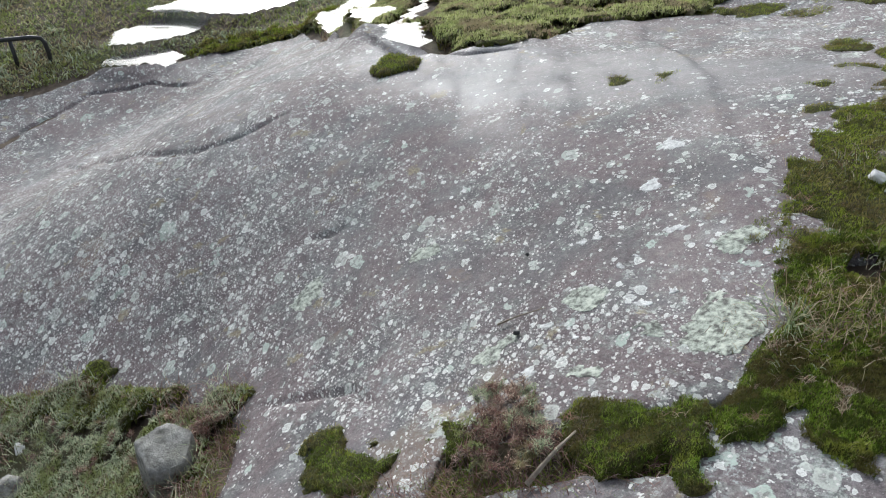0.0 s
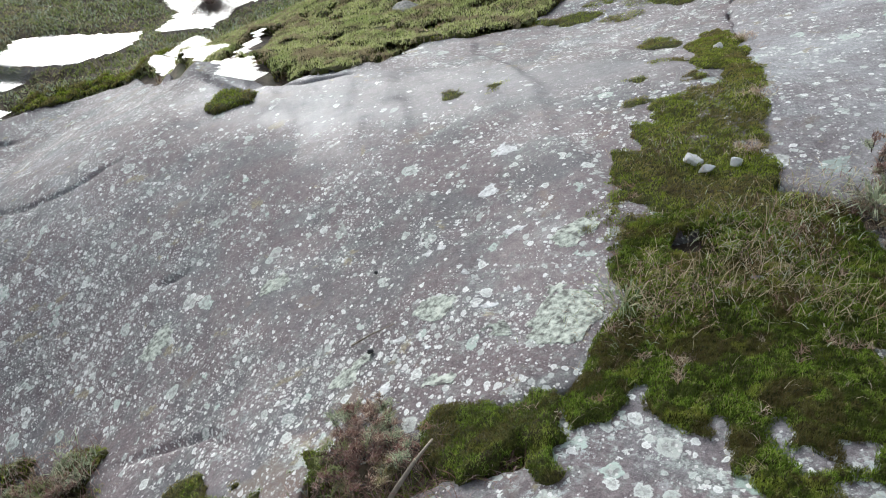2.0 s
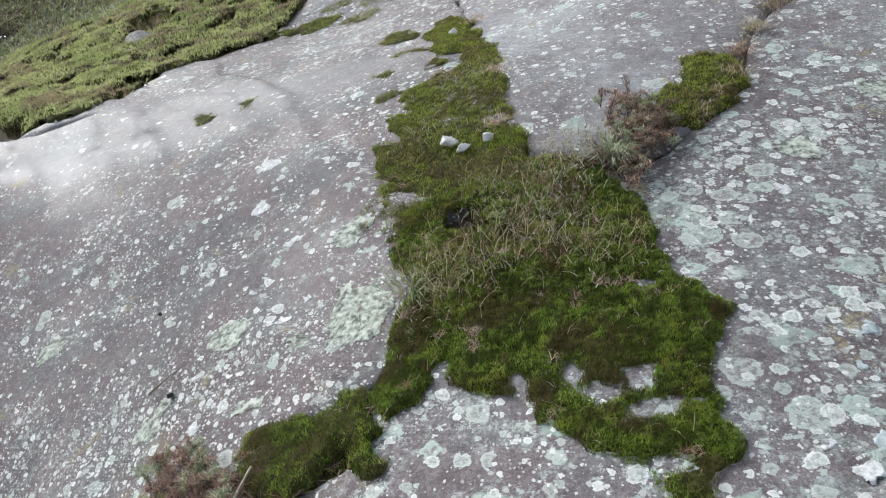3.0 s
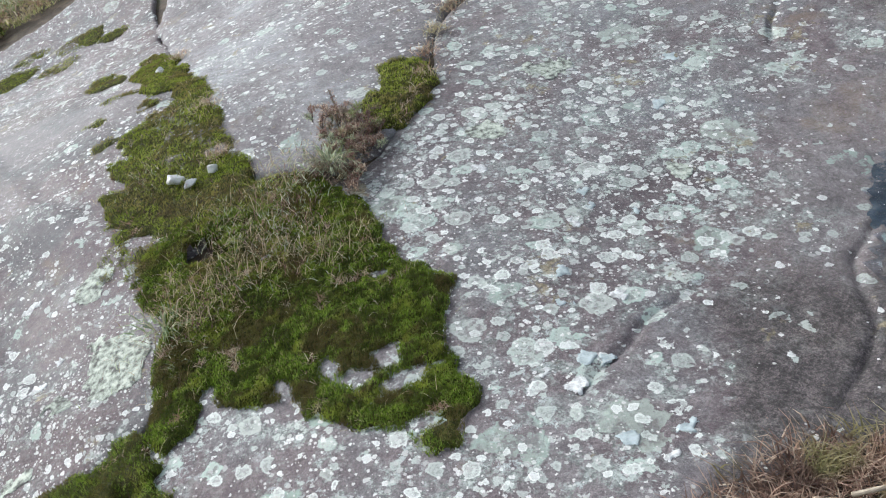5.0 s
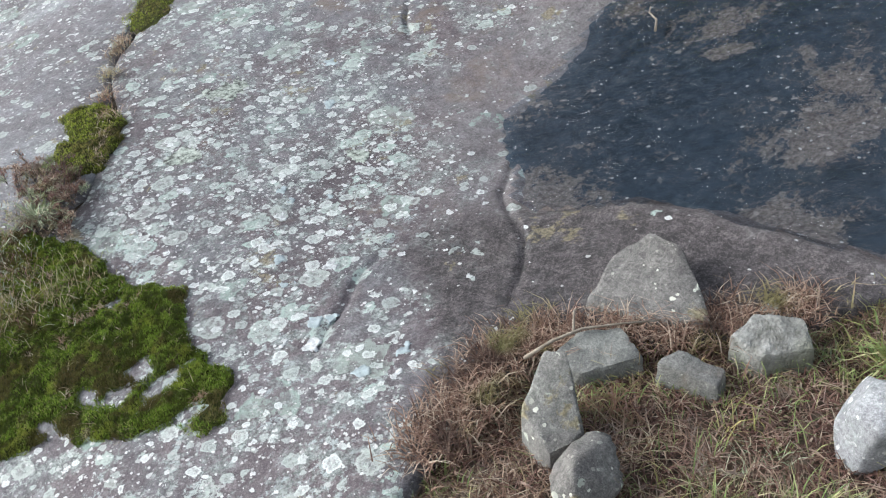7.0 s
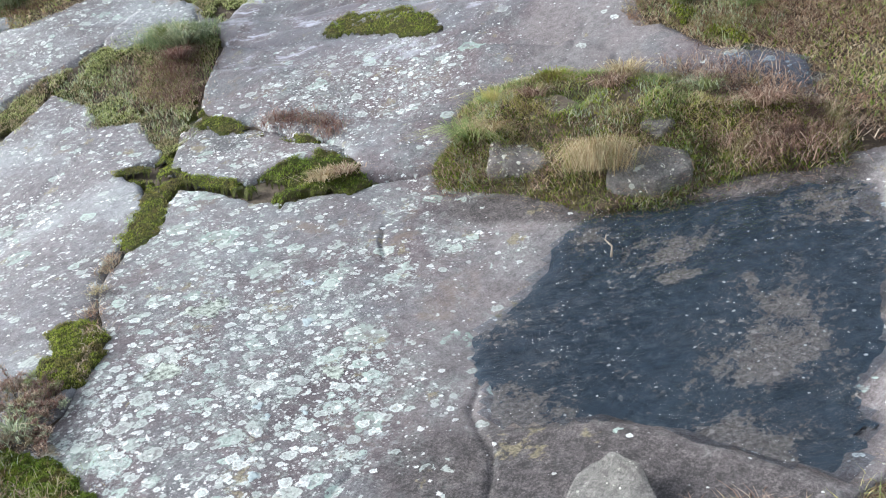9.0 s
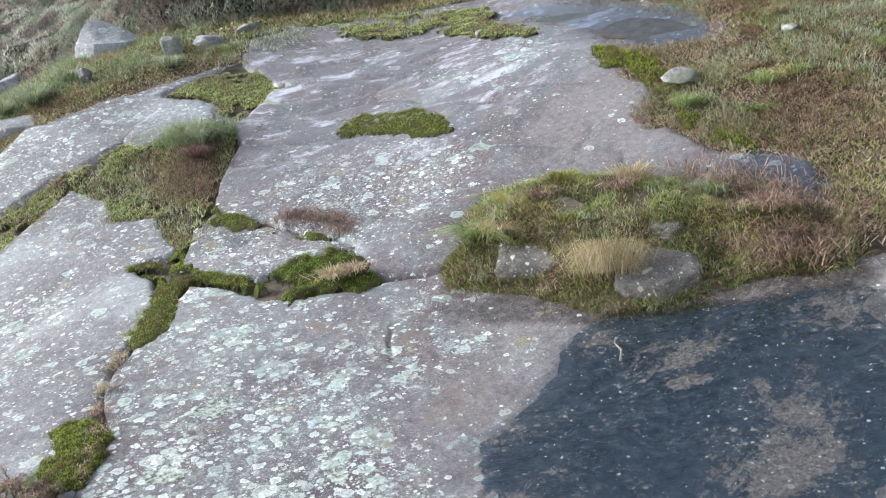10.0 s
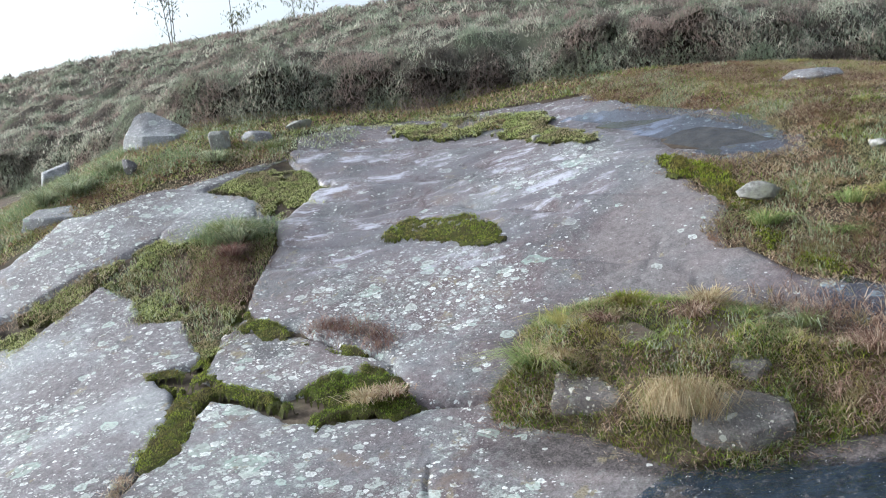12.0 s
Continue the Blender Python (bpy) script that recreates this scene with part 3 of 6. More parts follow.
def empty(name, x, y, label, category, group="", kind=""):
    e = new(name)
    e.location = (x, y, float(land(x, y)))
    e.empty_display_size = 0.1
    return tagged(e, label, category, group, kind)

# ---- outlines on the ground, in metres ----
SLAB_A = [(-9.4, 3.7), (-8.9, 4.3), (-8.7, 5.0), (-7.9, 5.9), (-6.9, 6.5), (-5.2, 5.4), (-4.25, 4.85), (-3.3, 4.4), (-2.75, 4.86), (-2.75, 5.5), (-2.1, 5.9), (-2.0, 6.7), (-1.2, 7.2), (-0.72, 6.6), (-0.6, 5.5), (-0.42, 4.6), (-0.25, 3.8), (-0.18, 3.3), (-0.08, 2.9), (-0.1, 2.6), (-0.35, 2.45), (-0.32, 2.0), (-0.33, 1.8), (-0.45, 1.72), (-0.8, 1.56), (-1.1, 1.5), (-1.0, 1.2), (-1.8, 1.0), (-2.15, 1.45), (-2.4, 1.6), (-3.2, 1.45), (-3.7, 1.25), (-4.3, 1.1), (-6.0, 1.0), (-9.0, 2.5)]
SLAB_B = [(-0.2, 3.4), (-0.15, 3.0), (0.1, 2.75), (0.3, 2.7), (0.46, 2.74), (0.6, 2.92), (0.72, 3.15), (0.78, 3.38), (0.86, 3.62), (0.98, 3.82), (1.09, 3.98), (1.3, 4.22), (1.43, 4.45), (1.5, 4.7), (1.42, 5.1), (1.75, 4.98), (1.8, 5.55), (1.55, 5.85), (1.65, 6.1), (1.5, 6.5), (1.2, 6.4), (0.9, 6.3), (0.3, 6.9), (-0.5, 6.9), (-0.6, 5.7), (-0.44, 4.8), (-0.25, 3.9)]
SLAB_C = [(0.3, 2.55), (0.14, 2.42), (-0.05, 2.22), (-0.22, 2.0), (-0.29, 1.8), (-0.4, 1.66), (-0.36, 1.45), (-0.6, 1.38), (-0.9, 1.2), (-0.9, 0.8), (0.0, 0.5), (0.5, 0.62), (0.8, 0.76), (1.05, 0.82), (1.2, 0.88), (1.35, 0.74), (1.7, 0.43), (2.0, 0.3), (2.6, 0.3), (3.4, 0.6), (3.9, 1.15), (3.75, 1.4), (3.6, 1.65), (3.25, 2.1), (3.0, 2.45), (2.9, 2.8), (2.7, 3.15), (2.47, 3.35), (2.2, 3.5), (1.97, 3.68), (1.87, 3.78), (1.8, 4.05), (1.65, 4.35), (1.5, 4.22), (1.3, 3.92), (1.13, 3.87), (1.01, 3.74), (0.9, 3.53), (0.83, 3.3), (0.78, 3.1), (0.64, 2.84), (0.5, 2.65), (0.38, 2.58)]
SLAB_SMALL = [(1.74, 4.75), (2.0, 5.12), (2.24, 4.98), (2.42, 4.35), (2.6, 3.82), (2.31, 4.03), (1.99, 4.1), (1.77, 4.42)]
SLAB_E = [(2.1, 5.1), (2.36, 5.5), (2.7, 5.95), (2.93, 6.3), (3.1, 6.4), (3.5, 6.5), (3.5, 6.9), (3.5, 7.35), (3.8, 7.8), (4.45, 7.6), (5.42, 6.7), (6.05, 5.9), (5.9, 5.2), (5.95, 4.5), (5.8, 3.65), (5.6, 3.27), (5.12, 3.6), (5.0, 4.05), (4.93, 3.8), (4.73, 3.34), (4.42, 3.02), (4.34, 2.5), (4.4, 2.3), (4.45, 2.0), (4.15, 1.65), (4.0, 1.85), (3.98, 2.3), (3.93, 2.6), (3.8, 2.88), (3.7, 3.22), (3.4, 3.48), (3.1, 3.45), (3.0, 3.3), (2.75, 3.18), (2.5, 3.4), (2.52, 3.6), (2.6, 4.05), (2.45, 4.5), (2.35, 4.85)]
SLAB_F = [(0.0, 7.1), (0.7, 6.82), (1.2, 6.82), (1.9, 6.8), (2.05, 6.82), (2.4, 6.85), (2.65, 6.6), (2.92, 6.38), (2.9, 6.8), (2.62, 7.26), (3.0, 7.36), (3.45, 7.4), (2.35, 7.55), (1.5, 7.85), (1.0, 7.6), (0.0, 7.9), (-0.8, 7.6)]

MOSS_ARM = [(-0.41, 4.64), (-0.32, 4.18), (-0.21, 3.92), (-0.17, 3.6), (-0.13, 3.33), (-0.09, 3.15), (-0.06, 2.98), (0.0, 2.87), (0.01, 2.75), (0.12, 2.69), (0.22, 2.61), (0.2, 2.36), (-0.06, 2.28), (-0.3, 2.32), (-0.41, 2.42), (-0.58, 2.5), (-0.58, 2.62), (-0.6, 2.74), (-0.65, 2.93), (-0.64, 3.03), (-0.56, 3.04), (-0.62, 3.22), (-0.66, 3.33), (-0.56, 3.3), (-0.6, 3.46), (-0.54, 3.56), (-0.47, 3.58), (-0.54, 3.81), (-0.54, 3.99), (-0.66, 4.58), (-0.7, 4.96), (-0.57, 4.98)]
MOSS_MAIN = [(-0.57, 2.53), (-0.41, 2.46), (-0.46, 2.39), (-0.44, 2.27), (-0.4, 2.19), (-0.32, 2.18), (-0.31, 2.13), (-0.36, 2.07), (-0.38, 1.91), (-0.36, 1.81), (-0.38, 1.71), (-0.34, 1.58), (-0.23, 1.62), (-0.22, 1.74), (-0.19, 1.77), (-0.15, 1.66), (-0.1, 1.62), (-0.03, 1.62), (0.01, 1.6), (0.02, 1.66), (0.05, 1.59), (0.08, 1.5), (0.14, 1.47), (0.22, 1.38), (0.29, 1.35), (0.38, 1.37), (0.44, 1.33), (0.5, 1.36), (0.52, 1.4), (0.48, 1.47), (0.5, 1.56), (0.5, 1.66), (0.51, 1.78), (0.56, 1.82), (0.57, 1.87), (0.51, 1.92), (0.46, 1.98), (0.42, 2.07), (0.38, 2.14), (0.4, 2.21), (0.37, 2.32), (0.34, 2.42), (0.22, 2.63), (0.0, 2.6), (-0.3, 2.6)]
MOSS_HOLES = [[(0.13, 1.66), (0.15, 1.7), (0.17, 1.65), (0.16, 1.61)], [(0.18, 1.59), (0.21, 1.61), (0.27, 1.58), (0.22, 1.55)], [(0.28, 1.65), (0.34, 1.66), (0.34, 1.59), (0.3, 1.58)], [(0.29, 1.52), (0.35, 1.54), (0.41, 1.54), (0.38, 1.5), (0.31, 1.49)]]
MOSS_TOP = [(0.45, 3.03), (0.55, 3.12), (0.58, 3.34), (0.69, 3.34), (0.79, 3.28), (0.8, 3.04), (0.72, 2.93), (0.63, 2.86), (0.59, 2.77), (0.51, 2.82), (0.46, 2.92)]
SHRUB_DRY = [(0.2, 3.05), (0.33, 3.06), (0.44, 2.92), (0.54, 2.74), (0.48, 2.61), (0.4, 2.49), (0.32, 2.41), (0.22, 2.53), (0.26, 2.69), (0.28, 2.83)]
MOSS_BIT = [(0.31, 1.33), (0.39, 1.33), (0.45, 1.32), (0.43, 1.25), (0.38, 1.23), (0.33, 1.27)]
MOSS_STRIP = [(-0.77, 1.62), (-0.76, 1.67), (-0.65, 1.69), (-0.57, 1.67), (-0.5, 1.68), (-0.48, 1.73), (-0.42, 1.73), (-0.37, 1.66), (-0.35, 1.61), (-0.31, 1.57), (-0.34, 1.53), (-0.34, 1.49), (-0.28, 1.46), (-0.29, 1.4), (-0.36, 1.42), (-0.41, 1.5), (-0.45, 1.53), (-0.48, 1.44), (-0.53, 1.4), (-0.61, 1.42), (-0.69, 1.48)]
HEATHER_DEAD = [(-1.13, 1.73), (-0.94, 1.69), (-0.74, 1.54), (-0.67, 1.37), (-0.83, 1.33), (-0.97, 1.35), (-1.05, 1.51)]
MOSS_LOW = [(-1.64, 1.34), (-1.59, 1.44), (-1.29, 1.36), (-1.15, 1.47), (-1.19, 1.55), (-1.07, 1.55), (-0.9, 1.36), (-0.82, 1.33), (-0.95, 1.2), (-1.47, 1.1)]
TURF_LOW = [(-4.15, 1.19), (-3.74, 1.32), (-3.56, 1.48), (-3.19, 1.53), (-2.84, 1.58), (-2.35, 1.66), (-2.21, 1.51), (-2.38, 1.46), (-2.26, 1.33), (-1.81, 1.05), (-2.43, 0.8), (-3.87, 0.4), (-5.06, 0.71)]
TUFT_SLAB = [(-3.57, 3.91), (-3.64, 4.23), (-3.28, 4.15), (-3.21, 4.0), (-3.42, 3.85)]
MOSS_CHIP = [(-1.89, 3.99), (-1.83, 4.07), (-1.7, 3.95), (-1.77, 3.85)]
MOSS_CHIP_2 = [(-1.66, 4.06), (-1.51, 4.18), (-1.5, 3.9), (-1.54, 3.85)]
BAND = [(-3.48, 4.54), (-4.54, 5.14), (-5.4, 5.7), (-7.0, 6.7), (-6.5, 7.6), (-4.38, 7.2), (-3.63, 7.2), (-2.06, 7.2), (-2.04, 5.97), (-2.34, 5.78), (-2.76, 5.53), (-2.75, 4.86), (-3.02, 4.57)]
MOSS_GULLY = [(1.52, 6.53), (1.79, 6.63), (2.03, 6.77), (2.37, 6.8), (2.6, 6.53), (2.93, 6.32), (2.7, 5.99), (2.36, 5.51), (2.08, 5.23), (2.07, 5.02), (1.79, 4.96), (1.81, 5.58), (1.56, 5.86), (1.66, 6.12), (1.54, 6.37)]
MOSS_LEFT = [(0.2, 6.9), (0.69, 6.78), (0.93, 6.81), (1.17, 6.78), (1.55, 6.8), (1.85, 6.76), (1.94, 6.76), (1.54, 6.6), (1.28, 6.38), (1.02, 6.26), (0.61, 6.2), (0.1, 6.5)]
MOSS_UP = [(2.61, 7.25), (3.03, 7.34), (3.28, 7.27), (3.51, 6.93), (3.49, 6.69), (3.76, 6.22), (3.5, 6.3), (3.19, 6.3), (3.02, 6.47), (2.89, 6.3), (2.82, 6.71), (2.93, 6.85)]
MOSS_JOIN = [(2.21, 5.26), (2.32, 4.86), (2.4, 4.53), (2.56, 4.04), (2.46, 4.07), (2.34, 4.41), (2.05, 5.07)]
MOSS_LEDGE = [(1.95, 3.97), (2.26, 4.11), (2.45, 3.97), (2.48, 3.62), (2.46, 3.39), (2.29, 3.39), (2.15, 3.63), (1.95, 3.63), (1.86, 3.73)]
MOSS_BEND = [(1.77, 5.0), (1.84, 4.8), (1.73, 4.59), (1.98, 4.1), (1.88, 4.04), (1.7, 4.42), (1.54, 4.26), (1.35, 3.96), (1.16, 3.88), (1.1, 4.08), (1.26, 4.25), (1.43, 4.41), (1.53, 4.6), (1.44, 5.09), (1.67, 4.82)]
MOSS_BASIN = [(3.34, 5.33), (3.66, 5.47), (3.75, 5.18), (3.88, 4.96), (3.89, 4.6), (3.76, 4.42), (3.63, 4.63), (3.53, 4.95)]
MOSS_FAR = [(4.28, 7.62), (5.08, 6.91), (5.47, 6.02), (5.25, 5.46), (5.24, 4.87), (5.06, 4.9), (4.95, 5.47), (4.96, 6.04), (4.48, 6.78)]
MOUND = [(2.74, 3.2), (3.04, 3.32), (3.11, 3.49), (3.35, 3.5), (3.61, 3.31), (3.73, 3.24), (3.83, 2.9), (3.96, 2.63), (4.0, 2.31), (4.02, 1.82), (4.07, 1.5), (3.73, 1.27), (3.6, 1.48), (3.5, 1.66), (3.35, 1.78), (3.13, 1.92), (2.93, 2.2), (2.86, 2.6), (2.64, 3.02)]
GRASS_R = [(4.04, 1.2), (4.15, 1.68), (4.45, 2.0), (4.36, 2.51), (4.43, 3.01), (4.53, 3.22), (4.75, 3.32), (4.96, 3.78), (4.95, 4.08), (5.06, 4.13), (5.15, 3.65), (5.38, 3.33), (5.55, 3.27), (5.76, 3.65), (5.89, 4.48), (5.84, 5.24), (6.0, 5.83), (6.3, 6.4), (7.6, 5.4), (9.5, 4.3), (9.5, 1.0), (6.5, -0.5), (4.5, 0.6)]
GRASS_FOOT = [(0.79, 0.74), (1.03, 0.81), (1.14, 0.88), (1.25, 0.86), (1.34, 0.75), (1.62, 0.52), (1.74, 0.42), (1.98, 0.31), (2.6, 0.25), (3.3, 0.45), (3.9, 1.0), (4.3, 0.6), (3.5, -0.5), (1.65, -0.6), (0.6, -0.3), (0.3, 0.2), (0.5, 0.6)]
POOL = [(1.66, 1.5), (1.75, 1.6), (1.84, 1.78), (2.01, 1.95), (2.13, 1.94), (2.29, 2.0), (2.5, 2.08), (2.72, 2.15), (2.96, 2.14), (3.13, 2.0), (3.3, 1.73), (3.52, 1.43), (3.66, 1.15), (3.45, 0.96), (3.3, 0.84), (3.0, 0.7), (2.75, 0.6), (2.5, 0.48), (2.3, 0.38), (2.12, 0.34), (2.07, 0.37), (2.05, 0.55), (2.01, 0.76), (1.98, 0.95), (1.92, 1.14), (1.84, 1.19), (1.73, 1.29), (1.64, 1.36)]
SHOAL = [(2.58, 1.11), (2.73, 1.14), (2.86, 1.05), (2.89, 0.84), (2.7, 0.78), (2.62, 0.9), (2.48, 0.95)]
POOL_UP = [(5.37, 5.7), (5.79, 5.19), (5.86, 4.45), (5.81, 3.93), (5.55, 3.36), (5.34, 3.39), (5.15, 3.75), (5.25, 4.2), (5.34, 4.75)]
POOL_SIDE = [(4.12, 2.3), (4.33, 2.18), (4.38, 1.95), (4.16, 1.68), (4.02, 2.01)]
RIM = [(1.6, 1.34), (1.7, 1.25), (1.82, 1.15), (1.89, 1.1), (1.95, 0.93), (1.98, 0.75), (2.02, 0.54), (2.04, 0.37)]
MOSS_EDGE = [(-4.02, 1.15), (-3.92, 1.24), (-3.76, 1.34), (-3.56, 1.47), (-3.46, 1.53), (-3.24, 1.53), (-3.06, 1.56), (-2.86, 1.58), (-2.56, 1.64), (-2.36, 1.67), (-2.23, 1.6), (-2.12, 1.46), (-2.25, 1.49), (-2.33, 1.58), (-2.57, 1.56), (-2.79, 1.54), (-2.84, 1.47), (-3.0, 1.4), (-3.29, 1.26), (-3.75, 1.22), (-3.89, 1.08)]
PUDDLES = [
    [(-8.72, 5.08), (-8.59, 5.47), (-8.41, 5.72), (-8.18, 5.73), (-8.13, 5.49), (-8.41, 5.23)],
    [(-8.92, 5.32), (-9.16, 5.62), (-9.13, 5.99), (-8.94, 6.31), (-8.52, 6.48), (-8.53, 6.12), (-8.64, 5.8), (-8.78, 5.47)],
    [(-9.3, 6.2), (-9.2, 6.6), (-9.5, 7.2), (-8.89, 7.6), (-8.3, 8.0), (-8.1, 7.5), (-8.25, 6.9), (-8.55, 6.55), (-8.95, 6.45)],
    [(-8.96, 9.3), (-8.69, 9.65), (-8.03, 10.29), (-7.66, 10.45), (-7.9, 9.6), (-7.6, 8.6), (-8.08, 8.2), (-8.36, 8.97)],
    [(-11.57, 5.53), (-11.68, 6.11), (-11.15, 6.58), (-11.02, 6.24), (-11.28, 5.7)],
    [(-6.83, 6.69), (-7.01, 7.1), (-6.6, 7.02), (-6.3, 6.6), (-6.08, 6.33), (-6.4, 6.45)],
    [(-7.05, 7.15), (-7.17, 7.86), (-6.88, 7.68), (-6.7, 7.15)],
    [(-5.4, 5.75), (-5.0, 5.6), (-4.86, 5.8), (-4.9, 6.05), (-5.15, 6.0)],
    [(-4.8, 6.1), (-4.6, 6.15), (-4.42, 5.7), (-4.3, 5.2), (-4.5, 5.1), (-4.62, 5.55)],
    [(-4.26, 4.75), (-3.86, 4.96), (-3.43, 4.55), (-3.58, 4.4), (-3.93, 4.44)],
]
CRACKS = [
    ([(1.18, 0.97), (1.33, 1.08), (1.53, 1.25), (1.57, 1.42), (1.64, 1.54), (1.8, 1.66), (1.97, 1.92)], 0.015, 0.011),
    ([(0.62, 1.26), (0.74, 1.27), (0.89, 1.38), (1.02, 1.48), (1.19, 1.56), (1.29, 1.64)], 0.018, 0.013),
    ([(2.03, 2.66), (2.17, 2.87), (2.3, 3.04)], 0.022, 0.013),
    ([(-8.33, 3.22), (-8.4, 3.99), (-8.41, 4.65), (-7.99, 5.12), (-7.35, 5.27)], 0.035, 0.035),
    ([(-7.14, 3.48), (-5.29, 2.97), (-4.29, 2.94), (-4.07, 3.06), (-3.9, 3.22), (-3.74, 3.43)], 0.03, 0.025),
    ([(-2.75, 2.45), (-2.66, 2.5), (-2.53, 2.59)], 0.03, 0.022),
    ([(-2.21, 1.57), (-2.05, 1.6), (-1.85, 1.67), (-1.7, 1.68), (-1.4, 1.55)], 0.03, 0.018),
    ([(2.75, 5.9), (3.2, 5.4), (3.5, 5.0), (3.9, 4.5)], 0.03, 0.02),
    ([(3.1, 6.3), (3.5, 5.9), (4.1, 5.6), (4.6, 5.2), (5.0, 4.5)], 0.03, 0.025),
    ([(2.97, 6.42), (3.11, 6.16), (3.28, 5.86), (3.44, 5.56), (3.62, 5.31)], 0.035, 0.016),
    ([(3.6, 3.6), (3.9, 3.4), (4.2, 3.3), (4.5, 3.1)], 0.03, 0.02),
    ([(3.85, 2.75), (4.05, 2.95), (4.1, 3.3)], 0.03, 0.013),
    ([(4.0, 7.2), (4.5, 6.4), (4.9, 5.8)], 0.025, 0.03),
    ([(3.4, 5.85), (3.64, 5.71), (3.88, 5.49), (4.01, 5.15), (4.11, 4.79), (4.16, 4.43), (4.3, 4.1)], 0.05, 0.035),
    ([(4.3, 3.6), (4.24, 3.44), (4.05, 3.31), (3.89, 3.22), (3.75, 3.2)], 0.03, 0.013),
    ([(4.4, 5.85), (4.48, 5.8), (4.78, 5.64), (4.96, 5.41), (5.05, 5.2)], 0.04, 0.03),
    ([(0.0, 4.4), (0.5, 4.6), (0.9, 5.2), (1.3, 5.6)], 0.015, 0.03),
    ([(-4.2, 4.6), (-3.6, 4.3), (-3.1, 4.35), (-2.7, 4.6)], 0.05, 0.03),
]
for p in PUDDLES:
    HOLLOWS.append((p, float(hillside(*np.mean(p, 0)))))

# ---- ground: one sheet to the horizon ----
def earth(x, y):
    """Top of the soil: just under the rock where there is rock."""
    near = np.exp(-((x / 14) ** 2 + (y / 14) ** 2))
    return land(x, y) - 0.042 * near + fbm(x, y, 0.5, 3, 11) * 0.018 * near + fbm(x, y, 6, 3, 12) * 0.12 * (1 - near)


u = np.linspace(-1, 1, 420)
axis = 3.0 * np.sinh(6.2 * u)
gx, gy = axis + 0.5, axis + 3.5
bed = np.zeros((len(gy), len(gx)))
ground = sheet("ground", gx, gy, lambda x, y, k: earth(x, y), lambda x, y: np.ones_like(x), SOIL)
tagged(ground, "peaty hillside soil sloping down to the valley", "ground", kind="structure")

# ---- granite slabs ----
def rock_top(x, y):
    return fbm(x, y, 1.7, 3, 21) * 0.025 + fbm(x, y, 0.35, 4, 22) * 0.012


def ledge(x, y):
    """Low broken steps across a slab, about -0.5 to 0.5."""
    s = (0.75 * x + 0.55 * y + 0.22 * fbm(x, y, 1.1, 4, 46)) / 0.62
    f = s - np.floor(s)
    v = (0.8 * x + 0.6 * y + 0.12 * fbm(x, y, 0.6, 4, 48)) / 0.23
    e = v - np.floor(v)
    broad_step = (np.where(f < 0.9, f / 0.9, (1 - f) / 0.1) - 0.5) * (0.4 + 0.9 * np.clip(fbm(x, y, 0.9, 2, 47) + 0.3, 0, 1))
    return broad_step + 0.3 * (np.where(e < 0.85, e / 0.85, (1 - e) / 0.15) - 0.5) * np.clip(fbm(x, y, 0.7, 2, 49) * 2, 0, 1)


def slab(name, poly, cell, material, label, drop=0.08, lip=0.024, rise=0.0, grow=0.025, rag=0.035, ledges=0.0):
    def keep(x, y):
        return inside(poly, x, y) + fbm(x, y, 0.3, 4, 31) * rag + fbm(x, y, 0.06, 2, 32) * 0.012 + 0.05 + grow

    def height(x, y, k):
        e = np.clip((k - 0.05) / lip, -0.4, 1)
        z = land(x, y) + rise + rock_top(x, y) - drop * (1 - e) ** 2 - 0.012 * np.clip(1 - (k - 0.05) / 0.12, 0, 1) ** 2
        if ledges:
            z = z + ledges * ledge(x, y)
        for line, deep, wide in CRACKS:
            a = np.asarray(line)
            if x.min() < a[:, 0].max() and x.max() > a[:, 0].min() and y.min() < a[:, 1].max() and y.max() > a[:, 1].min():
                d = along(line, x + fbm(x, y, 0.2, 4, 41) * 0.04, y + fbm(x, y, 0.2, 4, 42) * 0.04)
                reach = min(0.25, 0.4 * float(np.hypot(*(a[-1] - a[0]))))
                ends = np.minimum(np.hypot(x - a[0, 0], y - a[0, 1]), np.hypot(x - a[-1, 0], y - a[-1, 1]))
                z = z - deep * np.clip(ends / reach, 0, 1) * (0.75 + 0.35 * fbm(x, y, 0.15, 2, 43)) * np.exp(-((d / wide) ** 2))
        if name == "upper_slab":
            z = z - 0.06 * np.clip(inside(POOL_UP, x, y) / 0.25 + 0.5, 0, 1)
        if name == "pool_slab":
            d = inside(POOL, x, y)
            w = np.clip(d / 0.45 + 0.45, 0, 1)
            z = z - 0.042 * w * w * (3 - 2 * w) * (1 - 0.35 * np.clip(inside(SHOAL, x, y) / 0.1 + 0.5, 0, 1)) + 0.02 * np.exp(-((along(RIM, x, y) / (0.07 + 0.02 * fbm(x, y, 0.2, 3, 44))) ** 2)) - 0.016 * np.clip(fbm(x, y, 0.22, 4, 45), -1, 1) * np.clip(d / 0.2 + 1, 0, 1)
        return z

    ob = sheet(name, *span(poly, cell, 0.15), height, keep, material)
    return tagged(ob, label, "rock", "granite slabs of the outcrop")


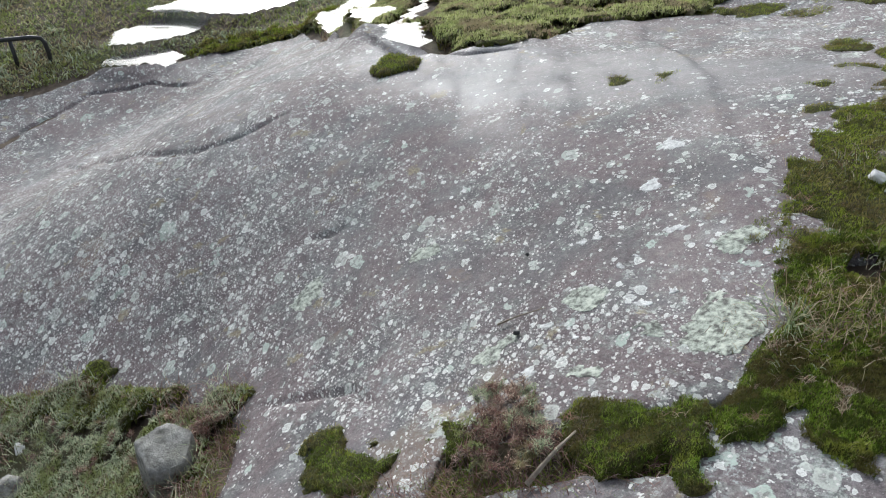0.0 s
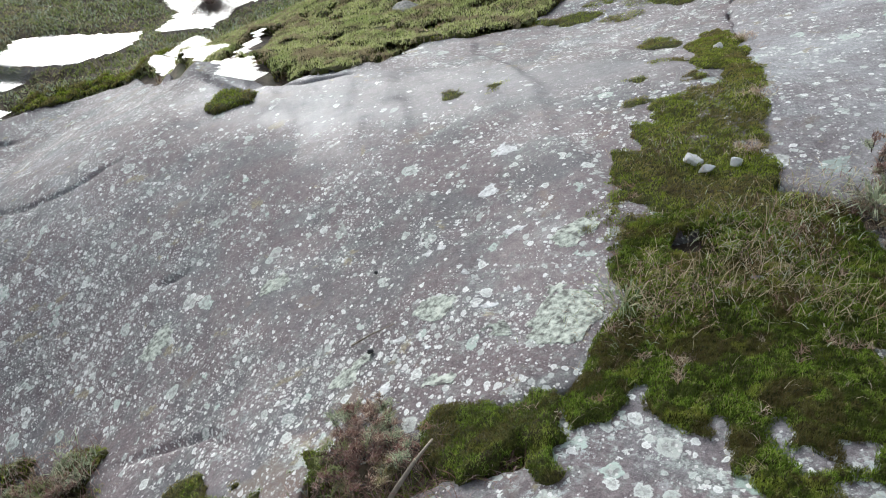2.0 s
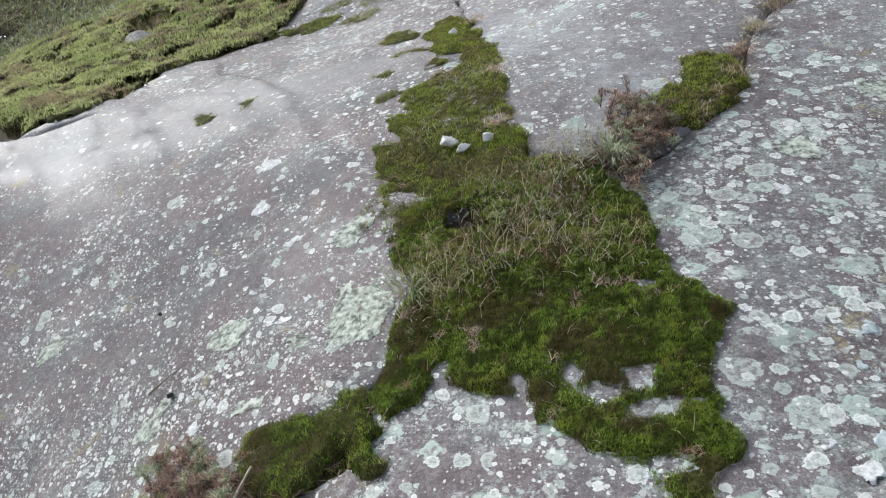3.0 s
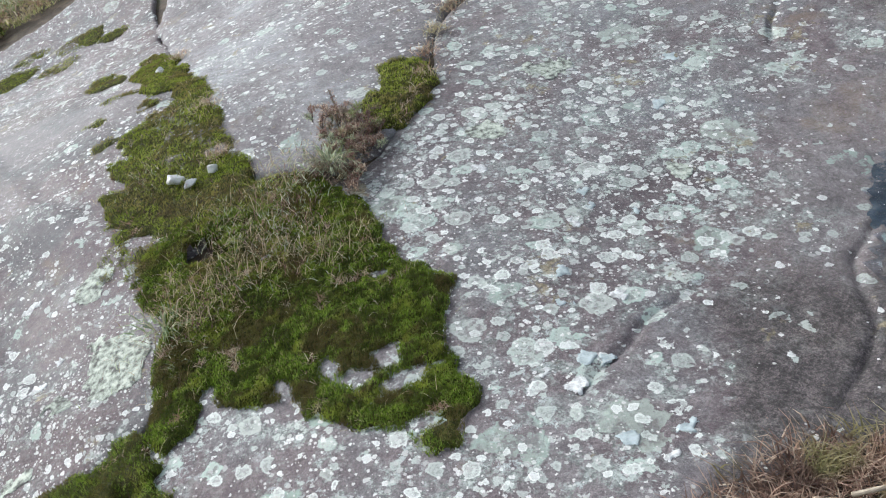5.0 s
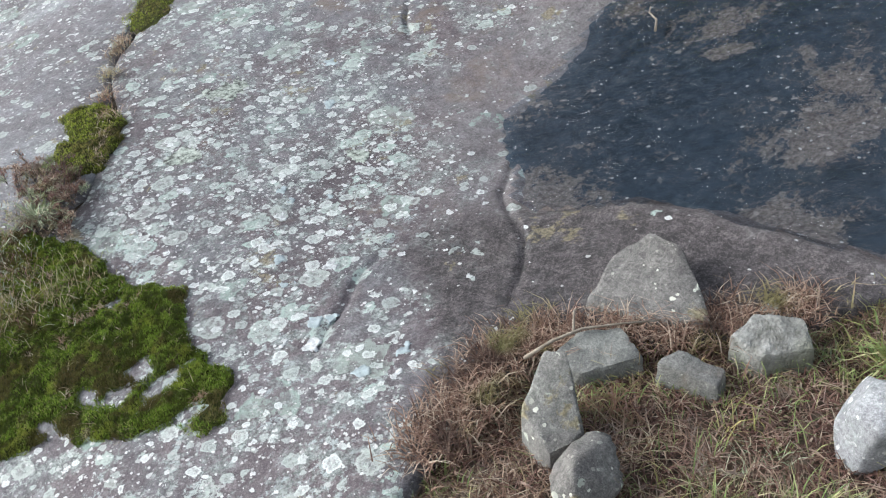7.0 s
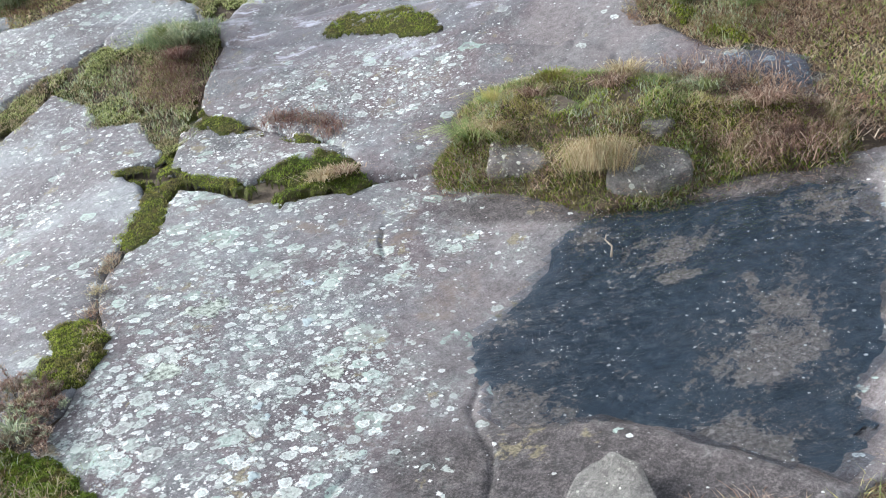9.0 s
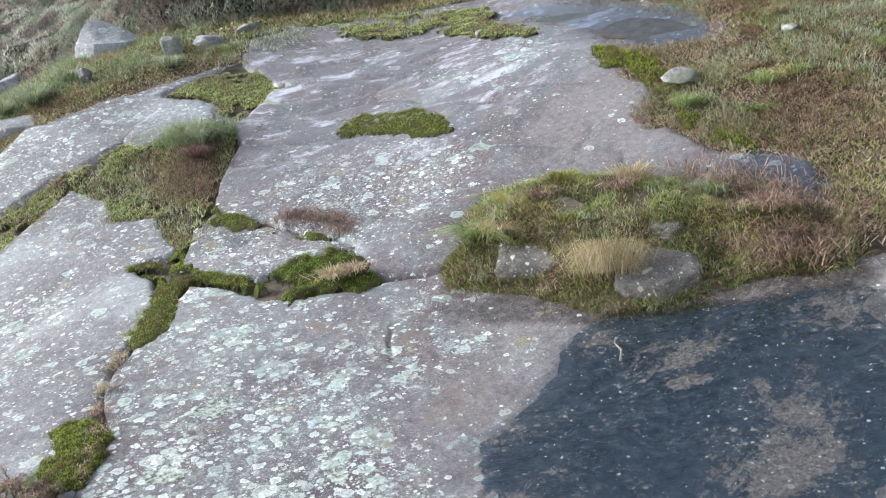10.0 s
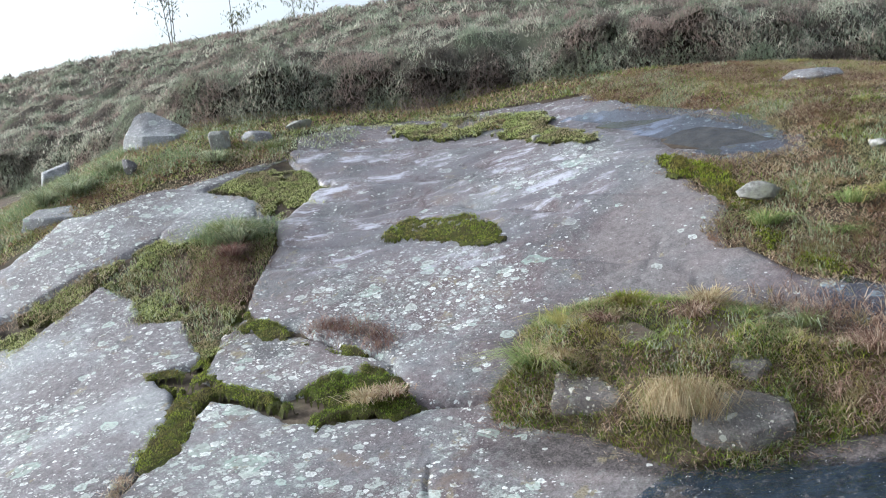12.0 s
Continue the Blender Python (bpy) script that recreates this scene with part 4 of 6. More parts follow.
broad = slab("broad_slab", SLAB_A, 0.022, ROCK, "broad sloping purplish-grey granite slab spotted with white lichen", ledges=0.022)
slab("rock_slab", SLAB_B, 0.025, ROCK_PALE, "pale grey granite slab beside a mossy crack", rise=0.004, grow=0.05)
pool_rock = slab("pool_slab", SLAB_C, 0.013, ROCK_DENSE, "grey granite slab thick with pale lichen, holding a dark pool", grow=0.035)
slab("rock_block", SLAB_SMALL, 0.03, ROCK, "small wedge of granite between mossy joints")
slab("upper_slab", SLAB_E, 0.03, ROCK_WET, "long wet granite slab rising towards the heath", rise=0.02, rag=0.1, drop=0.06, ledges=0.07)
slab("far_slab", SLAB_F, 0.04, ROCK_PALE, "low weathered granite back below the heath", rag=0.06, ledges=0.03)
slab("rock_island", [(2.06, 6.88), (2.26, 7.0), (2.48, 7.04), (2.8, 6.93), (2.84, 6.72), (2.76, 6.5), (2.6, 6.45), (2.31, 6.6), (2.09, 6.64)], 0.03, ROCK_PALE, "low pale granite hump amid moss at the gully's head", rise=0.012, rag=0.07, drop=0.05)

# ---- water ----
def pool(name, poly, cell, material, label, lift, edge=0.02):
    def keep(x, y):
        return inside(poly, x, y) + fbm(x, y, 0.25, 3, 51) * 0.06 + edge

    ob = sheet(name, *span(poly, cell, 0.1), lambda x, y, k: land(x, y) + lift, keep, material)
    ob.visible_shadow = False
    return tagged(ob, label, "water", "", "structure")


pool_floor = sheet("pool_bed", *span(POOL, 0.03, 0.1), lambda x, y, k: land(x, y) + rock_top(x, y) - 0.02 + 0.01 * np.clip(inside(SHOAL, x, y) / 0.08 + 0.4, 0, 1) + 0.006 * fbm(x, y, 0.3, 3, 45) - 0.008 * (k < 0.02), lambda x, y: inside(POOL, x, y) + fbm(x, y, 0.25, 4, 51) * 0.08 + fbm(x, y, 0.06, 3, 52) * 0.05 + 0.03, BED)
tagged(pool_floor, "black silted rock bed under shallow water", "pool bed", "", "structure")
pool("pool", POOL, 0.05, WATER, "shallow dark pool of rainwater with ripples over black rock", 0.004, 0.03)
pool("wet_rock", POOL_UP, 0.06, WATER_THIN, "sheet of rainwater on the upper granite", 0.035)
pool("wet_rock", POOL_SIDE, 0.05, WATER_THIN, "wet hollow in the granite", 0.06)
for p in PUDDLES:
    pool("puddle", p, 0.06, WATER_STILL, "rain puddle shining with the bright sky", 0.04, 0.1 if p[0][0] < -5 else -0.04)

# ---- moss ----
rng = np.random.default_rng(7)


def cushion_height(x, y, d, thick, lump):
    dome = np.sqrt(np.clip(d / 0.045, 0, 1))
    return thick * dome * (0.25 + 0.4 * cells(x, y, lump, 61) ** 0.8 + 0.25 * cells(x, y, lump * 0.4, 66) + 0.3 * fbm(x, y, 0.3, 2, 67)) + (0.01 * cells(x, y, 0.02, 62) - 0.005) * dome


def moss(name, poly, thick, label, hair=MOSS_HAIR, cell=0.014, density=12000, tall=0.012, holes=(), lump=0.055, lift=-0.006, ragged=0.035, bare=0.0, litter=None, fine=0.65):
    cx, cy = np.mean(poly, 0)
    thing = empty(name, cx, cy, label, "moss", "moss patches on the rock")

    def gap(x, y):
        d = inside(poly, x, y) + fbm(x, y, 0.16, 4, 63) * ragged + fbm(x, y, 0.05, 3, 64) * 0.024 - 0.014 * (1 - cells(x, y, lump, 61)) + 0.008
        if bare:
            d = np.minimum(d, 0.05 - 0.3 * (fbm(x, y, 0.22, 4, 68) - 0.4 + bare))
        for h in holes:
            d = np.minimum(d, -inside(h, x, y) - fbm(x, y, 0.03, 2, 65) * 0.01)
        return d

    def top(x, y, d):
        return land(x, y) + lift + rock_top(x, y) + cushion_height(x, y, d, thick, lump)

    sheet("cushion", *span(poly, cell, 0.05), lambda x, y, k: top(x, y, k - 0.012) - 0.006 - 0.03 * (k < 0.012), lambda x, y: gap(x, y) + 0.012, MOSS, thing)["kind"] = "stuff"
    x, y, _ = scatter(poly, density, rng, 0.02)
    d = gap(x, y)
    x, y, d = x[d > 0.003], y[d > 0.003], d[d > 0.003]
    low = cells(x, y, lump, 61) + 0.35 * fbm(x, y, 0.11, 2, 69) < 0.22
    n = int(low.sum() * 0.5)
    if n > 20:
        px, py = x[low][:n], y[low][:n]
        root = np.stack([px, py, top(px, py, d[low][:n])], -1)
        blades("litter", root, rng.uniform(0.5, 1.3, n) * 0.018, rng.uniform(0.6, 1.4, n) * 0.0009, rng.uniform(0.6, 2.2, n), litter or BRACKEN, thing, rng)["kind"] = "stuff"
    x, y, d = x[~low], y[~low], d[~low]
    n = len(x)
    root = np.stack([x, y, top(x, y, d) - 0.003], -1)
    blades("fuzz", root, rng.uniform(0.5, 1.2, n) * tall, rng.uniform(0.8, 1.8, n) * 0.0015 * fine * (tall / 0.016), rng.uniform(0.1, 1.1, n), hair, thing, rng)["kind"] = "stuff"
    return thing


CLEAR = [(2.96, 2.68, 0.07), (3.2, 2.04, 0.07)]      # where stones push through the grass


def turf(name, poly, label, material, density, tall, wide, category="grass", lean=(0.3, 1.4), lift=0.0, parts=(), margin=0.02, patchy=0.0, z=None, kind="stuff", cut=-0.05, holes=()):
    """Grass of one stretch of ground."""
    x, y, d = scatter(poly, density, rng, margin)
    for h in holes:
        on = inside(h, x, y) < -0.02
        x, y, d = x[on], y[on], d[on]
    if patchy:
        on = fbm(x, y, patchy, 3, 71 + sum(map(ord, name)) % 50) > cut
        x, y, d = x[on], y[on], d[on]
    for cx, cy, r in CLEAR:
        on = np.hypot(x - cx, y - cy) > r
        x, y, d = x[on], y[on], d[on]
    n = len(x)
    zz = (earth(x, y) + 0.0) if z is None else z(x, y, d)
    root = np.stack([x, y, zz + lift], -1)
    clump = 0.45 + 0.8 * cells(x, y, 0.22, 83) * (0.6 + 0.5 * fbm(x, y, 1.2, 2, 84))
    ob = blades(name, root, rng.uniform(0.4, 1.2, n) * tall * clump, rng.uniform(0.6, 1.4, n) * wide, rng.uniform(*lean, n), material, None, rng)
    return tagged(ob, label, category, "", kind)


moss("moss_patch", MOSS_ARM, 0.028, "yellow-green moss filling the joint between two slabs", density=46000, ragged=0.07, lump=0.06, bare=0.2)
moss("moss_patch", MOSS_MAIN, 0.03, "thick dark green moss mat with bare rock showing through", hair=MOSS_DARK, density=130000, holes=MOSS_HOLES, bare=0.05, ragged=0.03)
moss("moss_patch", MOSS_TOP, 0.04, "bright green moss cushion beside dead heather", density=50000)
moss("moss_patch", MOSS_BIT, 0.025, "small detached tuft of dark moss on rock", hair=MOSS_DARK, density=60000)
moss("moss_patch", MOSS_STRIP, 0.045, "row of rounded dark green moss cushions below the slab", hair=MOSS_DARK, density=70000, lump=0.075, ragged=0.025)
moss("moss_patch", MOSS_LOW, 0.045, "dark moss and grass at the foot of the slab", hair=MOSS_DARK, density=40000, bare=0.42, lump=0.08, ragged=0.06)
moss("moss_patch", TURF_LOW, 0.055, "grey-green moss and heather heaps below the slab", hair=HEATHERY, density=20000, cell=0.02, tall=0.02, lump=0.12, bare=0.22, litter=DEAD, fine=0.9)
moss("moss_patch", MOSS_EDGE, 0.035, "fresh green moss along the foot of the slab", density=30000, cell=0.018, tall=0.016, lump=0.09, lift=0.0, bare=0.15)
moss("moss_patch", TUFT_SLAB, 0.05, "tuft of moss and grass in a hollow of the slab", density=14000, cell=0.02, tall=0.018)
moss("moss_patch", MOSS_CHIP, 0.02, "thin yellow moss on the wet slab", density=14000, cell=0.02)
moss("moss_patch", MOSS_CHIP_2, 0.02, "thin yellow moss on the wet slab", density=14000, cell=0.02)
moss("moss_patch", MOSS_GULLY, 0.03, "moss and turf filling a wide gully", hair=MOSS_FADED, density=18000, cell=0.022, tall=0.018, bare=0.42, lump=0.1, ragged=0.1, lift=-0.024)
moss("moss_patch", MOSS_LEFT, 0.03, "moss strip along a joint of the rock", hair=MOSS_FADED, density=18000, cell=0.022, tall=0.018, bare=0.3, lump=0.1, ragged=0.09, lift=-0.024)
moss("moss_patch", MOSS_UP, 0.03, "bright green moss below the wet slab", hair=MOSS_FADED, density=18000, cell=0.022, tall=0.018, bare=0.35, lump=0.1, ragged=0.09, lift=-0.024)
moss("moss_patch", MOSS_JOIN, 0.035, "thin moss line in a joint", density=16000, cell=0.02, tall=0.014, bare=0.22, ragged=0.06, lift=-0.004)
moss("moss_patch", MOSS_LEDGE, 0.04, "dark moss ledge with withered grass", hair=MOSS_DARK, density=22000, cell=0.018, tall=0.016, bare=0.15, ragged=0.09, lift=-0.01)
moss("moss_patch", MOSS_BEND, 0.026, "moss in a forked crack", ragged=0.09, density=22000, cell=0.018, tall=0.014, bare=0.2, lift=-0.012)
moss("moss_patch", MOSS_BASIN, 0.018, "vivid green moss in a hollow of the slab", density=18000, cell=0.022, tall=0.014, lift=0.022, ragged=0.1, bare=0.16)
moss("moss_patch", MOSS_FAR, 0.03, "yellow-green moss sheet at the head of the slab", hair=MOSS_FADED, density=12000, cell=0.03, tall=0.016, lift=0.03, ragged=0.12, bare=0.25, lump=0.12, fine=1.0)
moss("moss_patch", [(5.02, 4.13), (5.11, 4.01), (5.07, 3.64), (4.97, 3.31), (4.78, 3.06), (4.68, 3.18), (4.86, 3.6), (4.9, 3.9)], 0.04, "yellow-green moss along the edge of the wet slab", density=12000, cell=0.025, tall=0.025, lump=0.1, ragged=0.12, bare=0.25, fine=1.0, lift=0.01)
moss("moss_patch", [(4.64, 3.04), (4.55, 2.76), (4.48, 2.39), (4.46, 2.22), (4.36, 2.24), (4.36, 2.51), (4.49, 2.9)], 0.03, "thin green moss where the slab meets the grass", density=12000, cell=0.025, tall=0.02, lump=0.1, ragged=0.09, bare=0.25, fine=1.0, lift=0.01)

# ---- grass and dead growth ----
def mound_top(x, y, d):
    return land(x, y) - 0.03 + 0.24 * np.clip(d / 0.35, 0, 1) ** 0.7 * (0.7 + 0.3 * fbm(x, y, 0.5, 3, 75) + 0.3 * cells(x, y, 0.2, 77))


mound = sheet("grass_mound", *span(MOUND, 0.03, 0.1), lambda x, y, k: mound_top(x, y, k - 0.03) - 0.04 * (k < 0.03), lambda x, y: inside(MOUND, x, y) + fbm(x, y, 0.3, 3, 76) * 0.04 + 0.03, SOIL)
tagged(mound, "low soil bank overgrown with grass beside the pool", "bank", "", "structure")
def bank(x, y, d):
    return mound_top(x, y, inside(MOUND, x, y) + 0.02)


MOUND_RIM = [(3.0, 2.29), (2.93, 2.66), (2.68, 3.05), (2.9, 3.15), (3.1, 2.75), (3.2, 2.4), (3.45, 2.1), (3.8, 1.75), (4.0, 1.5), (3.75, 1.33), (3.55, 1.75), (3.2, 2.01)]
MOUND_FOOT = [(2.95, 2.2), (2.87, 2.6), (2.64, 3.02), (2.85, 3.15), (3.2, 2.5), (3.5, 2.05), (3.9, 1.7), (4.05, 1.5), (3.73, 1.28), (3.5, 1.67), (3.14, 1.93)]
turf("mound_grass", MOUND, "green and yellowing grass over a bank", GREEN, 6000, 0.065, 0.002, z=mound_top, lean=(0.6, 2.4), patchy=0.35, cut=0.02)
turf("mound_moss", MOUND, "moss between the grass of the bank", MOSS_HAIR, 9000, 0.025, 0.0026, z=mound_top)
turf("mound_straw", MOUND, "withered stalks among green grass", STRAW, 3800, 0.07, 0.0018, z=mound_top, lean=(0.6, 2.4), patchy=0.3, cut=0.04)
turf("mound_litter", MOUND, "reddish dead grass among green grass", LITTER, 4000, 0.06, 0.002, z=mound_top, lean=(0.8, 2.6), patchy=0.4, cut=0.15)
turf("mound_heather", MOUND, "grey-green shoots among the grass of the bank", HEATHERY, 6000, 0.055, 0.0022, z=mound_top, patchy=0.4, cut=0.05)
turf("mound_fringe", MOUND_RIM, "withered grass hanging over the edge of the bank", STRAW, 1800, 0.07, 0.0018, z=bank, lean=(0.8, 2.2), margin=0.03, patchy=0.25)
turf("bank_litter", MOUND_FOOT, "brown dead grass along the foot of the bank", LITTER, 6000, 0.055, 0.002, z=bank, lean=(0.8, 2.6), margin=0.06)
turf("bank_moss", MOUND_FOOT, "dark moss along the foot of the bank", MOSS_DARK, 14000, 0.028, 0.002, z=bank, lean=(0.4, 1.8), margin=0.08)
turf("slope_grass", GRASS_R, "rough brown and green hill grass", BRACKEN, 6000, 0.035, 0.003, lean=(0.9, 3.2), margin=0.1, lift=0.035)
turf("slope_litter", GRASS_R, "reddish-brown dead bracken on the slope", LITTER, 5000, 0.05, 0.003, lean=(0.9, 3.2), patchy=0.7, cut=-0.02, lift=0.035)
turf("slope_straw", GRASS_R, "pale straw among the hill grass", STRAW, 2200, 0.05, 0.0024, lean=(0.8, 3.0), patchy=0.5, cut=0.05, lift=0.035)
turf("slope_moss", GRASS_R, "mossy green hollows in the hill grass", TURF, 1800, 0.045, 0.004, patchy=0.6, lift=0.035)
turf("slope_green", GRASS_R, "patches of green grass on the slope", HEATHERY, 2800, 0.06, 0.003, patchy=0.5, cut=0.18, lift=0.035)
turf("foot_twigs", GRASS_FOOT, "dark dead stalks matted round loose stones", DEAD, 6000, 0.035, 0.002, lean=(1.0, 3.2))
turf("foot_grass", GRASS_FOOT, "dead brown grass and bracken litter round loose stones", LITTER, 5500, 0.035, 0.0022, lean=(1.0, 3.2))
turf("foot_bracken", GRASS_FOOT, "pale brown bracken among dead grass", BRACKEN, 4000, 0.045, 0.0018, lean=(1.0, 3.2), patchy=0.3, cut=-0.05)
turf("foot_straw", GRASS_FOOT, "pale straw lying over dead grass", STRAW, 900, 0.07, 0.0012, lean=(1.2, 3.2), patchy=0.35, cut=0.0)
turf("foot_green", GRASS_FOOT, "thin green blades among dead grass", GREEN, 2600, 0.08, 0.0016, patchy=0.3, cut=0.02)
turf("foot_heather", GRASS_FOOT, "grey-green shoots among dead grass", HEATHERY, 2600, 0.05, 0.0016, patchy=0.25, cut=0.08)
moss("moss_patch", BAND, 0.055, "lumpy yellow-green moss carpet along the rim of the slab", hair=MOSS_FADED, density=9000, cell=0.035, tall=0.026, lump=0.22, bare=0.32, fine=1.0, ragged=0.15, holes=PUDDLES[5:])
moss("moss_patch", [(-8.2, 5.75), (-8.2, 6.1), (-7.7, 6.6), (-7.4, 7.3), (-6.7, 7.6), (-6.6, 6.9), (-6.9, 6.55), (-7.5, 6.15), (-7.95, 5.85)], 0.05, "bright green moss between puddles and the slab", density=7000, cell=0.035, tall=0.03, lump=0.2, bare=0.3, fine=1.2, ragged=0.15, holes=PUDDLES)
turf("band_grass", BAND, "mossy green turf along the top of the slab", TURF, 1600, 0.06, 0.004, patchy=0.5, holes=PUDDLES[5:])
turf("band_dry", BAND, "dead stalks along the top of the slab", BRACKEN, 1800, 0.07, 0.004, patchy=0.45, holes=PUDDLES[5:])
turf("band_moss", BAND, "yellow-green moss along the top of the slab", MOSS_HAIR, 1500, 0.05, 0.005, patchy=0.8, holes=PUDDLES[5:])
turf("low_turf", TURF_LOW, "grey-green heather shoots below the slab", HEATHERY, 1800, 0.06, 0.0018, lean=(0.4, 1.8), lift=0.09, patchy=0.3)
turf("low_litter", TURF_LOW, "brown dead stalks below the slab", DEAD, 1600, 0.06, 0.0016, lean=(0.6, 2.5), lift=0.08, patchy=0.25)
turf("main_straw", MOSS_MAIN, "single dry blades growing through moss", STRAW, 200, 0.03, 0.0006, lift=0.095, lean=(0.8, 2.8))
turf("arm_grass", MOSS_ARM, "dead stalks and thin grass growing through moss", BRACKEN, 500, 0.03, 0.0007, patchy=0.25, lift=0.1, lean=(0.6, 2.5))
turf("gully_grass", MOSS_GULLY, "grass and dead stalks in a mossy gully", BRACKEN, 3000, 0.04, 0.002, lift=0.03, lean=(0.8, 2.6), patchy=0.45, cut=0.05)
turf("gully_green", MOSS_GULLY, "green grass in a mossy gully", GREEN, 2600, 0.06, 0.002, patchy=0.6, lift=0.03)
turf("gully_heather", MOSS_GULLY, "grey-green shoots in a mossy gully", HEATHERY, 2200, 0.06, 0.002, patchy=0.8, lift=0.05)
turf("left_grass", MOSS_LEFT, "brown stalks in a mossy joint", BRACKEN, 2500, 0.05, 0.0022, patchy=0.4, lift=0.05, lean=(0.5, 2.2))
HEAD = [(2.9, 7.35), (3.5, 7.2), (4.0, 7.3), (4.5, 6.75), (4.96, 6.04), (5.25, 5.46), (5.5, 6.0), (5.2, 6.9), (4.4, 7.75), (3.6, 8.0)]
turf("far_green", HEAD, "short green grass at the head of the slab", HEATHERY, 2200, 0.05, 0.003, patchy=0.5, lift=0.06)
turf("far_grass", HEAD, "short withered grass over moss", BRACKEN, 1800, 0.04, 0.0026, patchy=0.5, lift=0.08, lean=(0.5, 2.2))


def drift(name, spots, sigma, count, tall, wide, material, label, lift=0.05):
    """Loose stalks gathered about a few spots."""
    c = np.asarray(spots)[rng.integers(0, len(spots), count)]
    x, y = (c + rng.normal(0, sigma, (count, 2))).T
    root = np.stack([x, y, land(x, y) + lift + rng.uniform(-0.01, 0.02, count)], -1)
    ob = blades(name, root, rng.uniform(0.4, 1.3, count) * tall, rng.uniform(0.6, 1.4, count) * wide, rng.uniform(0.6, 2.2, count), material, None, rng)
    return tagged(ob, label, "grass", "", "stuff")


WISP = [(-0.28, 2.14), (-0.2, 2.05), (-0.15, 2.16), (0.04, 2.17), (0.0, 2.3), (0.23, 2.13), (0.05, 2.55), (0.18, 2.66), (0.12, 2.45), (-0.12, 2.45), (-0.3, 2.0), (0.1, 2.35), (-0.4, 2.95), (-0.3, 3.4)]
drift("moss_straw", WISP[:8], 0.07, 650, 0.055, 0.0008, STRAW, "withered straw lying in moss")
drift("moss_stalks", WISP, 0.1, 450, 0.035, 0.0008, STRAW, "brown stalks lying in moss")
drift("moss_heather", WISP[3:], 0.08, 1000, 0.022, 0.0013, HEATHERY, "grey-green heather shoots in moss")
drift("joint_litter", [(0.58, 2.85), (0.66, 3.0), (0.74, 3.15), (0.8, 3.35), (0.88, 3.55), (0.99, 3.75), (1.05, 3.85), (-0.15, 3.0), (-0.2, 3.5), (-0.4, 4.6)], 0.03, 1600, 0.03, 0.0014, BRACKEN, "dead stalks and dirt caught in a joint of the rock", 0.0)
drift("ledge_grass", [(2.46, 4.6), (2.52, 4.48), (2.58, 4.36), (2.62, 4.22), (2.62, 4.08)], 0.05, 1600, 0.055, 0.0016, DEAD, "brown withered grass along a joint of the rock", 0.02)
drift("edge_litter", [(0.8, 0.76), (0.92, 0.8), (1.02, 0.84), (1.12, 0.88), (1.22, 0.86), (1.3, 0.78), (1.42, 0.7), (1.5, 0.6), (1.62, 0.52), (1.78, 0.44)], 0.05, 5000, 0.045, 0.0018, LITTER, "red-brown bracken litter piled against the slab", 0.0)
CREVICE = [(-0.95, 1.3), (-0.84, 1.25), (-0.72, 1.32), (-0.6, 1.4), (-1.05, 1.25), (-1.2, 1.2), (-2.2, 1.4), (-2.15, 1.25), (-2.05, 1.12), (-0.5, 1.5)]
drift("crevice_litter", CREVICE, 0.06, 2600, 0.045, 0.0014, DEAD, "dead stalks in the crevice below the slab", -0.035)
drift("crevice_moss", CREVICE, 0.06, 2600, 0.03, 0.0014, MOSS_DARK, "dark moss shoots in the crevice below the slab", -0.035)
drift("moss_twigs", WISP, 0.09, 900, 0.035, 0.0009, DEAD, "dead reddish twigs in moss")
drift("gully_litter", [(2.13, 6.22), (2.24, 5.88), (2.43, 6.0), (2.12, 5.8), (2.24, 5.54), (2.4, 6.1)], 0.14, 3400, 0.045, 0.0018, LITTER, "brown dead heather in the heart of the gully", 0.0)
drift("bank_bracken", [(3.9, 1.85), (3.8, 1.6), (3.95, 2.05), (3.75, 1.45), (3.85, 2.3), (3.6, 1.65)], 0.1, 4200, 0.07, 0.002, LITTER, "red-brown bracken at the end of the bank", 0.1)
drift("gully_twigs", [(2.24, 5.88), (2.43, 6.0), (2.2, 5.6), (2.4, 6.1)], 0.1, 1800, 0.07, 0.0014, DEAD, "dead twigs in the heart of the gully", 0.0)
drift("gully_tufts", [(2.38, 6.51), (2.58, 6.37), (2.72, 6.27), (2.46, 6.3), (2.52, 6.45)], 0.08, 2000, 0.1, 0.002, SEDGE, "blue-green grass standing at the head of the gully", 0.0)
drift("turf_tufts", [(1.2, 8.9), (1.45, 8.7), (1.75, 8.6), (2.1, 8.5), (0.9, 9.3), (2.6, 8.2), (1.6, 9.4), (2.3, 9.2)], 0.16, 3600, 0.085, 0.0026, SEDGE, "blue-green grass below the heath", 0.0)

FIELD_LEFT = [(-3.0, 7.2), (-6.9, 6.5), (-8.0, 5.9), (-8.8, 5.0), (-9.2, 4.0), (-9.3, 3.2), (-14, 2), (-22, 8), (-16, 20), (-4, 16), (-2, 9)]
FIELD_BACK = [(-2.1, 7.1), (-1.2, 7.5), (0.0, 8.0), (1.5, 7.95), (3.4, 7.55), (3.8, 8.0), (4.5, 7.8), (5.5, 6.9), (6.1, 6.2), (7.2, 5.9), (6.5, 7.2), (4.0, 9.0), (2.5, 11.5), (0.0, 12.5), (-3.0, 11.0)]
turf("field_turf", FIELD_LEFT, "rough turf of the lower slope", TURF, 1100, 0.06, 0.007, lean=(0.5, 2.2), holes=PUDDLES)
